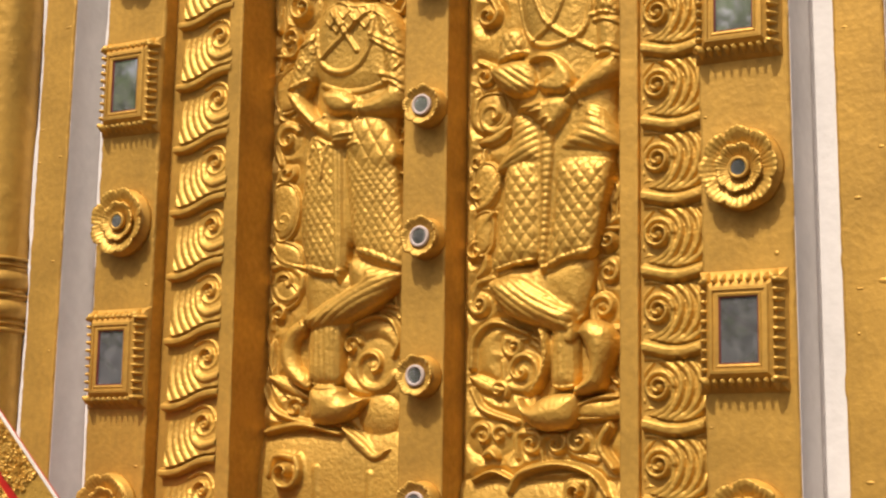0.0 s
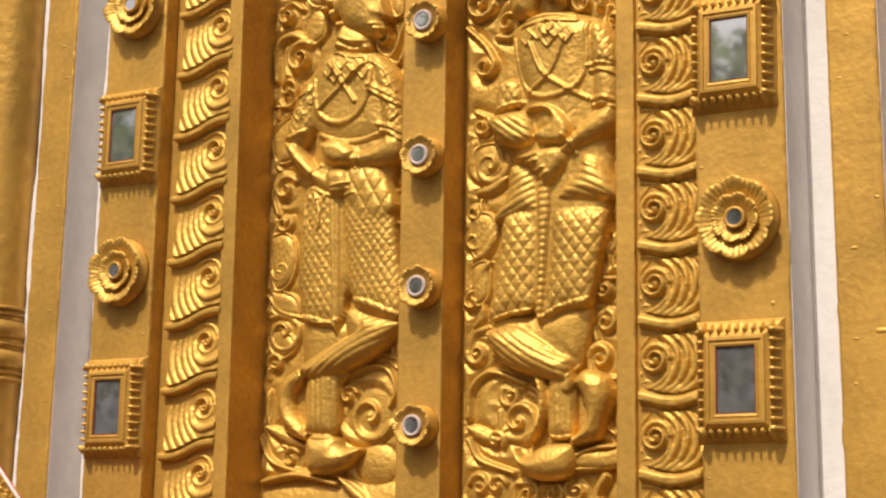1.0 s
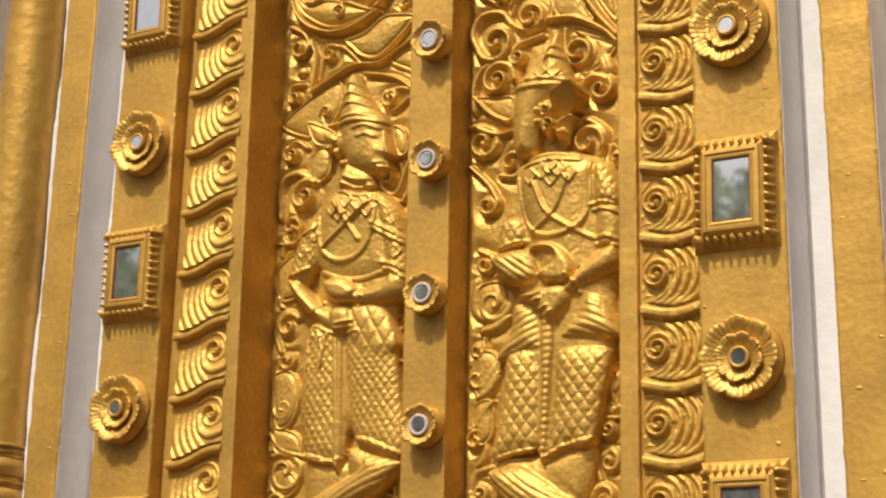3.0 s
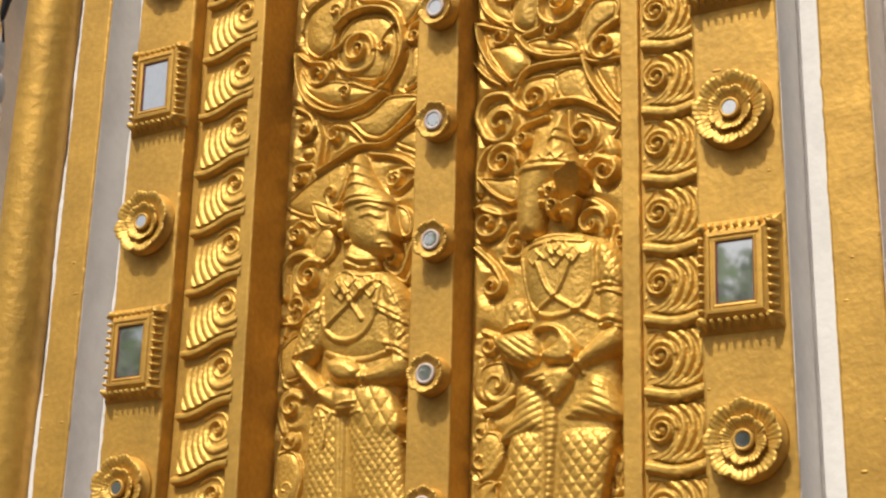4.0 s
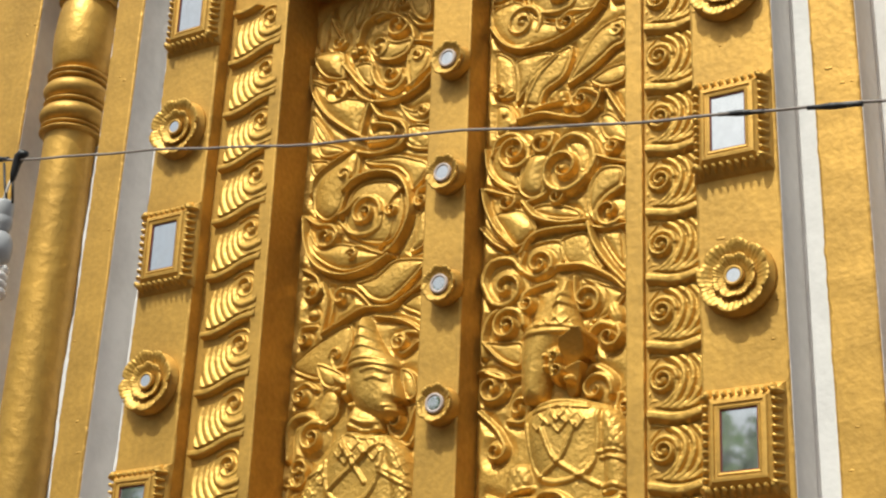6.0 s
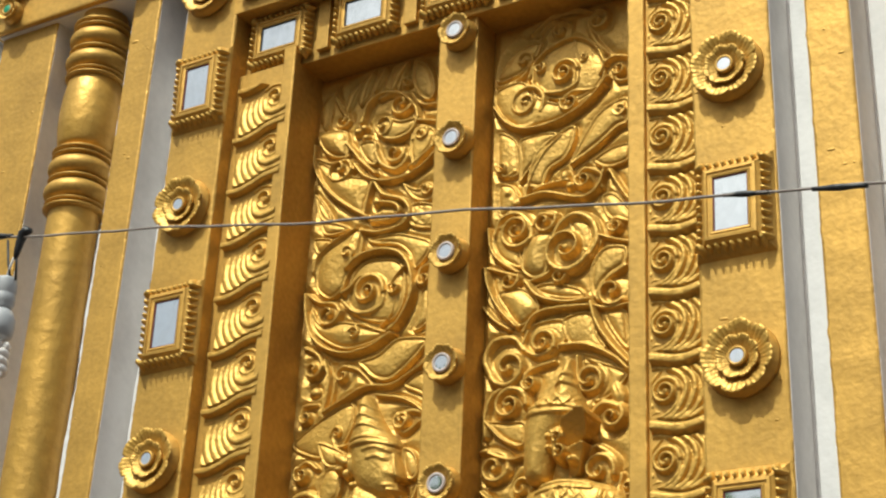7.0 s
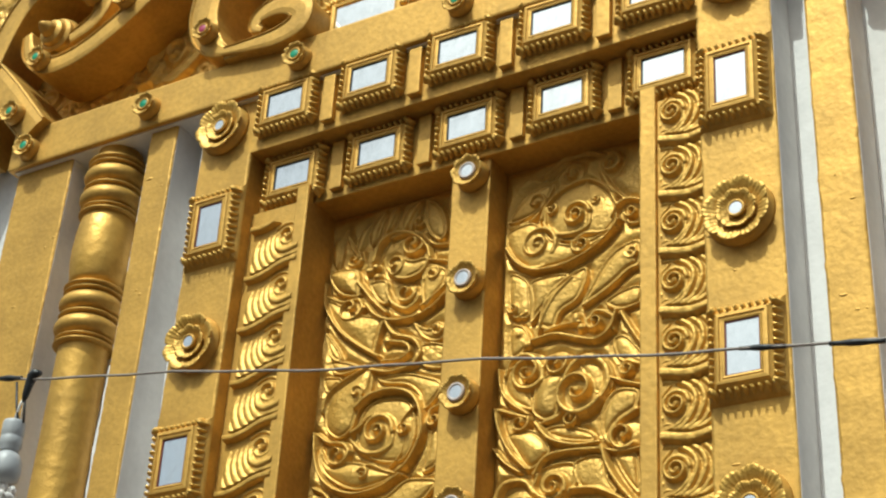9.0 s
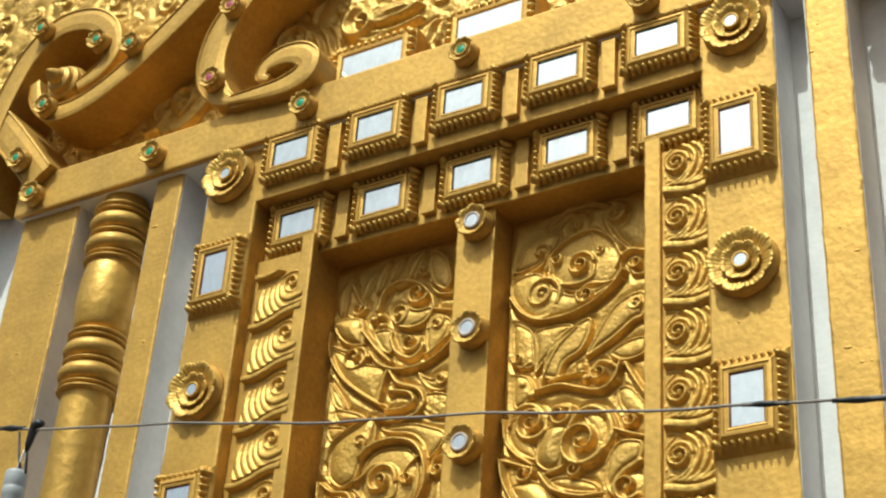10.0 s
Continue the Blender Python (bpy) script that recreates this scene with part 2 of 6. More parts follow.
# turned colonettes between the flat pilasters
def colonette(x):
    c = empty("colonette", x, 0.12, BASE)
    h = ZU - BASE
    def z(v):
        return v - BASE
    prof = [(0.15, 0), (0.15, 0.3), (0.11, 0.34)]
    part("shaft", lean(lathe(bmesh.new(), prof + [(0.110, 1.0), (0.111, 2.0), (0.109, 3.5), (0.105, 4.4), (0.101, 5.0), (0.096, h)], seg=40), x, BASE), LUMPY, c, soft=True)
    part("barrel", lean(lathe(bmesh.new(), [(0.100, z(5.03)), (0.116, z(5.06)), (0.126, z(5.14)), (0.128, z(5.2)), (0.124, z(5.28)), (0.112, z(5.36)), (0.10, z(5.38))], seg=40), x, BASE), LUMPY, c, soft=True)
    for low in (2.24, 4.742, 5.36):             # groups of swelling rings
        for dz, r, t in ((0.012, 0.142, 0.012), (0.036, 0.139, 0.010), (0.088, 0.150, 0.040), (0.142, 0.141, 0.012), (0.198, 0.148, 0.040), (0.252, 0.139, 0.010), (0.275, 0.142, 0.012)):
            q = [(r - 0.042 + 0.03 * math.sin(math.pi * i / 8) ** 0.6, z(low) + dz - t + 2 * t * i / 8) for i in range(9)]
            part("ring", lean(lathe(bmesh.new(), q, seg=40), x, BASE), GOLD, c, soft=True)
    return tagged(c, "turned gold painted colonette with swelling rings", "column")


colonette(-0.645)
colonette(3.03)

# the bar over the columns, and the two stepped beams over the door
bar = empty("cornice_bar", XC, 0, ZU)
part("beam", boxes((-1.155 - XC, 2.47 - XC, -0.005, YW, 0, ZB - ZU), (2.46 - XC, 3.535 - XC, 0.07, YW, 0.002, ZB - ZU - 0.002), bevel=0.01), GOLD, bar)
part("soffit", boxes((-1.13 - XC, 2.45 - XC, 0.02, YW, -0.006, 0.004), (2.45 - XC, 3.51 - XC, 0.09, YW, -0.006, 0.004)), WHITE, bar, "white painted underside")
tagged(bar, "long gold painted cornice bar set with gem rosettes", "cornice", kind="structure")
tagged(part("lintel_upper", boxes((0.186, 2.188, YP, 0.45, ZV, ZU - 0.007), bevel=0.004), GOLD), "gold painted upper lintel carrying a row of mirrors", "lintel", kind="structure")
tagged(part("lintel_lower", boxes((0.188, 2.186, YP + 0.10, 0.45, ZTOP, ZV - 0.002), bevel=0.004), GOLD), "gold painted lower lintel carrying a row of mirrors", "lintel", kind="structure")

# jambs: scroll strip and fillet on either side
for side, b0, b1, f0, f1 in ((-1, 0.150, 0.485, 0.430, 0.488), (1, 1.9225, 2.19, 1.9195, 1.981)):
    j = empty("door_jamb", XC + side * 0.86, 0, BASE)
    ox = j.location.x
    part("backing", boxes((b0 - ox, b1 - ox, YS, 0.45, 0, ZTOP - BASE)), GOLD, j)
    part("fillet", rough_post(f0 - ox, f1 - ox, YF, YS + 0.02, 0, 5.235 - BASE, 0.006, 0.0028, side * 5), GOLD, j)
    tagged(j, "gold painted door jamb carved with a running scroll", "door jamb", group="door jambs")


# ---- carving: a relief built up out of strokes, curls and bosses on a fine grid ----
class Relief:
    def __init__(self, x0, x1, z0, z1, step, lumps=0.006):
        self.x = np.linspace(x0, x1, int(round((x1 - x0) / step)) + 1)
        self.z = np.linspace(z0, z1, int(round((z1 - z0) / step)) + 1)
        self.h = np.zeros((len(self.z), len(self.x)))
        self.lumps = lumps

    def window(self, x0, x1, z0, z1):
        i0, i1 = np.searchsorted(self.x, (x0, x1))
        j0, j1 = np.searchsorted(self.z, (z0, z1))
        if i1 <= i0 or j1 <= j0:
            return None
        return slice(j0, j1), slice(i0, i1), *np.meshgrid(self.x[i0:i1], self.z[j0:j1])

    def raise_to(self, js, isl, h, blend=0.004):
        """A soft maximum, so that forms grow out of each other."""
        a = self.h[js, isl]
        k = np.clip(0.5 + 0.5 * (h - a) / blend, 0, 1)
        self.h[js, isl] = np.where(h > 0, a * (1 - k) + h * k + blend * k * (1 - k), a)

    def stroke(self, pts, w0, w1, h, groove=0.25, taper=None, lift=0.0, blend=0.004, cut=False):
        """A rounded ridge along a smooth line through pts, from half width w0 to w1; groove: an incised line along both edges."""
        pts = np.array(pts, float)
        if len(pts) > 2:
            p = np.vstack([2 * pts[0] - pts[1], pts, 2 * pts[-1] - pts[-2]])
            out = []
            for i in range(1, len(p) - 2):
                for u in np.linspace(0, 1, 7)[:-1]:
                    out.append(0.5 * (2 * p[i] + (p[i + 1] - p[i - 1]) * u + (2 * p[i - 1] - 5 * p[i] + 4 * p[i + 1] - p[i + 2]) * u * u
                                      + (3 * p[i] - p[i - 1] - 3 * p[i + 1] + p[i + 2]) * u ** 3))
            pts = np.array(out + [p[-2]])
        self.line(pts, w0, w1, h, groove, taper, lift, blend, cut)

    def line(self, pts, w0, w1, h, groove=0.25, taper=None, lift=0.0, blend=0.004, cut=False):
        n = len(pts)
        seg = np.linalg.norm(np.diff(pts, axis=0), axis=1)
        run = np.concatenate([[0], np.cumsum(seg)])
        run /= max(run[-1], 1e-9)
        wm = max(w0, w1)
        win = self.window(pts[:, 0].min() - wm, pts[:, 0].max() + wm, pts[:, 1].min() - wm, pts[:, 1].max() + wm)
        if win is None:
            return
        js, isl, X, Z = win
        best = np.full(X.shape, 1e9)
        at = np.zeros(X.shape)
        for i in range(n - 1):
            a, b = pts[i], pts[i + 1]
            d = b - a
            u = np.clip(((X - a[0]) * d[0] + (Z - a[1]) * d[1]) / max(d @ d, 1e-12), 0, 1)
            q = np.hypot(X - a[0] - u * d[0], Z - a[1] - u * d[1])
            w = w0 + (w1 - w0) * (run[i] + u * (run[i + 1] - run[i]))
            if taper == "leaf":
                w = wm * np.maximum(0.06, np.sin(np.pi * np.clip(run[i] + u * (run[i + 1] - run[i]), 0, 1)) ** 0.7)
            r = q / w
            m = r < best
            best[m], at[m] = r[m], (run[i] + u * (run[i + 1] - run[i]))[m]
        inside = best < 1
        body = np.sqrt(np.clip(1 - best ** 2, 0, 1))
        if groove:
            body = body - groove * np.exp(-((best - 0.62) / 0.10) ** 2)
        top = (h + lift * at) * body
        if cut:
            self.h[js, isl] -= np.where(inside, h * np.clip(1 - best ** 2, 0, 1), 0)
        else:
            self.raise_to(js, isl, np.where(inside, top, 0), blend)

    def region(self, pts):
        """The inside of a smooth closed outline: where it lies, and how far each place is from the outline."""
        p = np.array(pts, float)
        n = len(p)
        u = np.linspace(0, 1, 6)[:-1, None]
        q = []
        for i in range(n):
            a, b, c, d = p[i - 1], p[i], p[(i + 1) % n], p[(i + 2) % n]
            q.append(b + 0.5 * ((c - a) * u + (2 * a - 5 * b + 4 * c - d) * u ** 2 + (3 * b - a - 3 * c + d) * u ** 3))
        q = np.vstack(q)
        win = self.window(q[:, 0].min(), q[:, 0].max(), q[:, 1].min(), q[:, 1].max())
        if win is None:
            return None
        js, isl, X, Z = win
        dist, odd = np.full(X.shape, 9.0), np.zeros(X.shape, bool)
        for a, b in zip(q, np.roll(q, -1, 0)):
            e = b - a
            s = np.clip(((X - a[0]) * e[0] + (Z - a[1]) * e[1]) / max(e @ e, 1e-12), 0, 1)
            dist = np.minimum(dist, np.hypot(X - a[0] - s * e[0], Z - a[1] - s * e[1]))
            if a[1] != b[1]:
                odd ^= ((a[1] > Z) != (b[1] > Z)) & (X < (b[0] - a[0]) * (Z - a[1]) / (b[1] - a[1]) + a[0])
        return js, isl, X, Z, odd, dist

    def plate(self, pts, h, rim=0.007, dome=0.012, reach=0.04, pattern=None):
        """A leaf body: a sheet standing h proud, domed towards its middle; rim: width of a raised edge."""
        got = self.region(pts)
        if got is None:
            return
        js, isl, X, Z, inside, d = got
        k = np.clip(d / reach, 0, 1)
        top = h + dome * (1 - (1 - k) ** 2)
        if rim:
            top = top + 0.008 * np.exp(-((d - rim * 0.6) / (rim * 0.45)) ** 2) - 0.006 * np.exp(-((d - rim * 1.7) / (rim * 0.5)) ** 2)
        if pattern:
            top = top + 0.6 * pattern(X, Z)
        self.h[js, isl] = np.where(inside, np.maximum(self.h[js, isl], top), self.h[js, isl])

    def form(self, pts, h, reach, pattern=None, base=0.34):
        """A rounded limb or body with this outline, swelling to h within reach of its edge."""
        got = self.region(pts)
        if got is None:
            return
        js, isl, X, Z, inside, d = got
        k = np.clip(d / (1.35 * reach), 0, 1)
        top = h * (base + (1 - base) * np.sqrt(1 - (1 - k) ** 2))
        if pattern:
            top = top + pattern(X, Z) * np.clip(d / 0.012, 0, 1)
        self.raise_to(js, isl, np.where(inside, top, 0), 0.003)

    def ramp(self, pts, low, high):
        """A face that leans out from its lower end to its upper end."""
        got = self.region(pts)
        if got is None:
            return
        js, isl, X, Z, inside, d = got
        z = [p[1] for p in pts]
        top = low + (high - low) * np.clip((Z - min(z)) / (max(z) - min(z)), 0, 1)
        self.h[js, isl] = np.where(inside, np.maximum(self.h[js, isl], top), self.h[js, isl])

    def vine(self, pts, w0, w1, h):
        """A stem with a steep side and a fine groove along its back."""
        self.stroke(pts, w0, w1, h, 0.26, None, 0.0, 0.002)

    def curl(self, cx, cz, way, *tail, w=0.02, h=0.031, turns=1.2, end=0.16):
        """A volute: the line comes in along tail and winds up round (cx, cz); way +1 turns anticlockwise."""
        tx, tz = tail[-1]
        r0, a0 = math.hypot(tx - cx, tz - cz), math.atan2(tz - cz, tx - cx)
        n = 30
        wind = [(cx + r0 * (1 - (1 - end) * i / n) * math.cos(a0 + way * 2 * math.pi * turns * i / n),
                 cz + r0 * (1 - (1 - end) * i / n) * math.sin(a0 + way * 2 * math.pi * turns * i / n)) for i in range(1, n + 1)]
        self.boss(cx, cz, r0 * 1.2, r0 * 1.2, h * 0.5)
        if len(tail) > 1:
            self.stroke(tail, w * 0.7, w, h * 0.8)
        self.line(np.array([tail[-1]] + wind), w, w * 0.42, h, 0.22, None, h * 0.25)
        self.boss(cx, cz, r0 * 0.24, r0 * 0.24, h * 1.05)

    def boss(self, cx, cz, rx, rz, h, turn=0.0, power=0.5, blend=0.006, pattern=None):
        """A domed oval; pattern(u, v) in metres from its middle changes its surface."""
        r = max(rx, rz)
        win = self.window(cx - r, cx + r, cz - r, cz + r)
        if win is None:
            return
        js, isl, X, Z = win
        c, s = math.cos(radians(turn)), math.sin(radians(turn))
        u, v = (X - cx) * c + (Z - cz) * s, (Z - cz) * c - (X - cx) * s
        q = (u / rx) ** 2 + (v / rz) ** 2
        top = h * np.clip(1 - q, 0, 1) ** power
        if pattern:
            top = top + pattern(u, v) * (q < 0.97)
        self.raise_to(js, isl, np.where(q < 1, top, 0), blend)

    def trace(self, pts, w, h):
        """A fine raised line that rides on what is there."""
        r = Relief(0, 1, 0, 1, 0.5)
        r.x, r.z, r.h = self.x, self.z, np.zeros_like(self.h)
        r.stroke(pts, w, w, h, 0.0, None, 0.0, 0.001)
        self.h = np.where(self.h > 0.004, self.h + r.h, self.h)

    def stud(self, x, z, r, h):
        """A small raised lozenge with a rim."""
        js, isl, X, Z = self.window(x - r, x + r, z - r, z + r)
        d = (np.abs(X - x) + np.abs(Z - z) * 0.85) / r
        self.h[js, isl] += np.where(d < 1, h * (0.55 + 0.45 * (d > 0.68)) * np.clip((1 - d) * 8, 0, 1), 0)

    def swell(self, most, reach):
        """The open ground between the strokes swells up like the body of a leaf."""
        d = np.where(self.h > 0.006, 0.0, 9.0)
        step = self.x[1] - self.x[0]
        for _ in range(int(reach / step) + 2):
            p = np.pad(d, 1, constant_values=0.0)
            near = np.minimum(np.minimum(p[:-2, 1:-1], p[2:, 1:-1]), np.minimum(p[1:-1, :-2], p[1:-1, 2:])) + step
            diag = np.minimum(np.minimum(p[:-2, :-2], p[2:, 2:]), np.minimum(p[2:, :-2], p[:-2, 2:])) + 1.414 * step
            d = np.minimum(d, np.minimum(near, diag))
        k = np.clip(d / reach, 0, 1)
        self.h = np.maximum(self.h, 0.003 + most * (1 - (1 - k) ** 2))

    def soften(self, times):
        for _ in range(times):
            p = np.pad(self.h, 1, mode="edge")
            self.h = (4 * p[1:-1, 1:-1] + p[:-2, 1:-1] + p[2:, 1:-1] + p[1:-1, :-2] + p[1:-1, 2:]) / 8

    def settle(self, share):
        """Presses the whole carving flatter."""
        self.h = self.h * share

    def mesh(self, name, mat, parent, y, label="", only=False, dx=0.0, dz=0.0):
        """The carving as a mesh in front of the plane y; only: no ground, just what stands proud."""
        X, Z = np.meshgrid(self.x, self.z)
        h = self.h.copy()
        for k, (s, amp) in enumerate(((37.0, 0.5), (83.0, 0.3))):
            h = h + self.lumps * amp * (np.sin(X * s + 3 * np.sin(Z * s * 0.61 + k)) * np.sin(Z * s * 0.83 + 2 * np.sin(X * s * 0.47)))
        h = np.where(self.h <= 0, -0.02, h) if only else h
        V = np.stack([X - dx, y - h, Z - dz], -1).reshape(-1, 3)
        nz, nx = h.shape
        idx = np.arange(nz * nx).reshape(nz, nx)
        quad = np.stack([idx[:-1, :-1], idx[:-1, 1:], idx[1:, 1:], idx[1:, :-1]], -1).reshape(-1, 4)
        if only:
            up = (self.h > 0.0).reshape(-1)
            quad = quad[up[quad].any(1)]
            used = np.unique(quad)
            back = np.zeros(len(V), int)
            back[used] = np.arange(len(used))
            V, quad = V[used], back[quad]
        me = bpy.data.meshes.new(name)
        me.vertices.add(len(V))
        me.vertices.foreach_set("co", V.reshape(-1))
        me.loops.add(quad.size)
        me.loops.foreach_set("vertex_index", quad.reshape(-1).astype(np.int32))
        me.polygons.add(len(quad))
        me.polygons.foreach_set("loop_start", np.arange(0, quad.size, 4, dtype=np.int32))
        me.update(calc_edges=True)
        me.materials.append(mat)
        smooth(me)
        ob = new(name, me)
        ob.parent = parent
        if label:
            ob["label"] = label
        return ob


# ---- running scroll on the jambs ----
def scroll_tile_mesh():
    """One volute of the running scroll, 0.205 wide and 0.224 high, with its wavy band below."""
    W, T = 0.205, 0.2243
    r = Relief(0, W, 0, T, 0.0032, 0.002)
    X, Z = np.meshgrid(r.x, r.z)
    u, v = X / W, Z / T
    def at(*uv):
        return [(a * W, c * T) for a, c in uv]
    r.h[:] = 0.006
    for k in range(4):                      # arcs that fan out from the lower corner round the volute
        r.stroke(at((0.06 + 0.16 * k, 0.20), (0.42 + 0.16 * k, 0.34 + 0.012 * k), (0.61 + 0.145 * k, 0.64), (0.56 + 0.155 * k, 0.87), (0.28 + 0.20 * k, 1.06)), 0.0175, 0.0150, 0.029 - 0.001 * k, 0.24)
    r.stroke(at((0.02, 0.50), (0.00, 0.80), (0.20, 1.03)), 0.012, 0.012, 0.018, 0.3)
    r.curl(0.27 * W, 0.69 * T, 1, *at((-0.02, 0.27), (0.26, 0.34), (0.46, 0.50), (0.50, 0.71)), w=0.016, h=0.030, turns=2.0)
    r.swell(0.014, 0.022)
    h = r.h
    band = 0.17 + 0.045 * np.sin(2 * math.pi * (u * 0.85 + 0.28))
    for shift in (0.0, 1.0):
        d = np.abs(v - shift - band) / 0.115
        b = 0.036 * np.clip(1 - d ** 4, 0, 1) - 0.006 * np.exp(-((d - 0.62) / 0.13) ** 2)
        h = np.where(d < 1, np.maximum(b, 0.004), h)
    h *= np.clip(np.minimum(u, 1 - u) / 0.03, 0.2, 1)
    r.h = np.maximum(h, 0.001)
    return r


def cupped_tile():
    """One shell of the other jamb: flutes wind out of a small volute and run down into a cup over a rising band."""
    W, T = 0.240, 0.2243
    r = Relief(0, W, 0, T, 0.0032, 0.001)
    X, Z = np.meshgrid(r.x, r.z)
    u, v = X / W, Z / T
    low = 0.03 + 0.20 * u ** 1.2 - 0.035 * np.sin(2 * math.pi * u)                    # upper edge of the band
    f = np.clip((v - low + (v < low - 0.07)) / (0.96 - 0.10 * u), 0, 1)                                  # height within the cup
    cup = 0.026 * (1 - f) ** 1.4 + 0.016 * (1 - f ** 4) + 0.004
    edge = 0.05 * (1 - np.sin(math.pi * f))                                           # the shell's outer side bellies out
    r.h = cup * np.clip((u - edge + 0.02) / 0.07, 0.15, 1)
    def at(*uv):
        return [(a * W, c * T) for a, c in uv]
    du, dv = 0.66 - u, 0.97 - v                                                       # flutes wind out from the head of the volute
    s = (np.arctan2(du, np.maximum(dv, 1e-4)) + 1.8 * np.hypot(du, dv) - 1.25) / 0.27
    r.h += np.where(s > 0, 0.0095 * np.abs(np.sin(math.pi * s)) ** 0.5 - 0.0050, 0) * np.clip(np.hypot(du, dv) / 0.3, 0, 1)
    r.h = np.maximum(r.h, 0.002)
    r.curl(0.75 * W, 0.70 * T, -1, *at((0.50, 0.88), (0.66, 0.955), (0.84, 0.92), (0.95, 0.72)), w=0.015, h=0.036, turns=1.5)
    r.trace(at((0.52, 0.66), (0.58, 0.46), (0.76, 0.36), (1.0, 0.42)), 0.013, 0.011)
    for up in (0.0, 1.0):
        d = np.abs(v - up - low + 0.07) / 0.085
        b = 0.048 * np.clip(1 - d ** 5, 0, 1) - 0.004 * np.exp(-((d - 0.66) / 0.12) ** 2)
        r.h = np.where(d < 1, np.maximum(b, 0.02), r.h)
    return r


for side in (-1, 1):
    jamb = bpy.data.objects["door_jamb" if side < 0 else "door_jamb.001"]
    x = (0.203 if side < 0 else XC + 0.795) - jamb.location.x
    first = (cupped_tile() if side < 0 else scroll_tile_mesh()).mesh("scroll_tile", CARVED, jamb, YS + (0.022 if side < 0 else 0.012))
    lift, slant = (-0.0805, 0.010) if side < 0 else (0.0, 0.0)
    for k in range(10, -10, -1):
        o = first if k == 10 else new("scroll_tile", first.data)
        o.parent = jamb
        z = 2.716 + lift + 0.2243 * k
        o.location = (x + slant * (z - 2.8), 0, z - BASE)


# ---- framed mirrors ----
def framed_mirror(tall):
    """A small mirror in a stepped frame with a border of little leaves."""
    gw, gh = (0.059, 0.095) if tall else (0.085, 0.056)
    m = empty("framed_mirror")
    bm = bmesh.new()
    fw, fh = gw + 0.030, gh + 0.030          # flat moulding
    ow, oh = gw + (0.074 if tall else 0.060), gh + (0.080 if tall else 0.058)          # foot on the wall
    lip = 0.010
    def ring(a, b):
        return [bm.verts.new((x * a[0], a[2], z * a[1])) for x, z in ((-1, -1), (1, -1), (1, 1), (-1, 1))] if b is None else None
    rows = [(ow, oh, 0.044), (ow - 0.004, oh - 0.006, 0.034), (ow - 0.010, oh - 0.014, 0.026), (fw + 0.014, fh + 0.014, 0.014), (fw + 0.010, fh + 0.010, 0.004), (fw, fh, -0.004), (fw - 0.004, fh - 0.004, -0.010),
            (fw - 0.012, fh - 0.012, -0.011), (fw - 0.014, fh - 0.014, -0.006), (gw + 0.009, gh + 0.009, -0.006), (gw + 0.006, gh + 0.006, -0.009), (gw, gh, -0.007), (gw, gh, 0.003)]
    rings = [ring(r, None) for r in rows]
    for a, b in zip(rings, rings[1:]):
        for k in range(4):
            bm.faces.new((a[k], a[(k + 1) % 4], b[(k + 1) % 4], b[k]))
    bmesh.ops.recalc_face_normals(bm, faces=bm.faces)
    frame_part = part("frame", bm, GOLD, m)
    # little leaves on the sloping border, one piece on each side
    for nx, nz, length in ((0, 1, fw), (0, -1, fw), (1, 0, fh), (-1, 0, fh)):
        bm = bmesh.new()
        count = max(4, round(2 * (length + 0.014) / 0.027))
        for k in range(count + 1):
            s = -length - 0.012 + 2 * (length + 0.012) * k / count
            reach = (fh if nz else fw) + 0.016
            c = Vector((s if nz else nx * reach, 0.010, s if nx else nz * reach))
            out = Vector((nx, 0, nz))
            along = Vector((1, 0, 0)) if nz else Vector((0, 0, 1))
            grow = 1.35 if k in (0, count) else random.uniform(0.9, 1.08)
            for j, (o, w, y) in enumerate(((-0.009, 0.0055, -0.004), (-0.001, 0.0100, -0.022), (0.010, 0.0075, -0.013), (0.020, 0.0025, 0.008))):
                p = c + out * o * grow
                bottom = [bm.verts.new(p + along * w * grow * q + Vector((0, 0.018 if abs(q) == 1 else y * grow, 0))) for q in (-1, -0.35, 0.35, 1)]
                if j:
                    for i in range(3):
                        bm.faces.new((last[i], last[i + 1], bottom[i + 1], bottom[i]))
                last = bottom
        bmesh.ops.recalc_face_normals(bm, faces=bm.faces)
        part("leaf_border", bm, CARVED, frame_part, soft=True)
    pane = part("mirror_glass", boxes((-gw + 0.003, gw - 0.003, 0.0, 0.006, -gh + 0.003, gh - 0.003)), MIRROR, m, "small mirror pane")
    part("paint_line", boxes((-gw - 0.001, gw + 0.001, -0.004, 0.006, -gh - 0.001, -gh + 0.004), (-gw - 0.001, gw + 0.001, -0.004, 0.006, gh - 0.004, gh + 0.001),
                             (-gw - 0.001, -gw + 0.004, -0.004, 0.006, -gh, gh), (gw - 0.004, gw + 0.001, -0.004, 0.006, -gh, gh)), PUTTY if tall else BLACK, pane, "dark putty line")
    return m


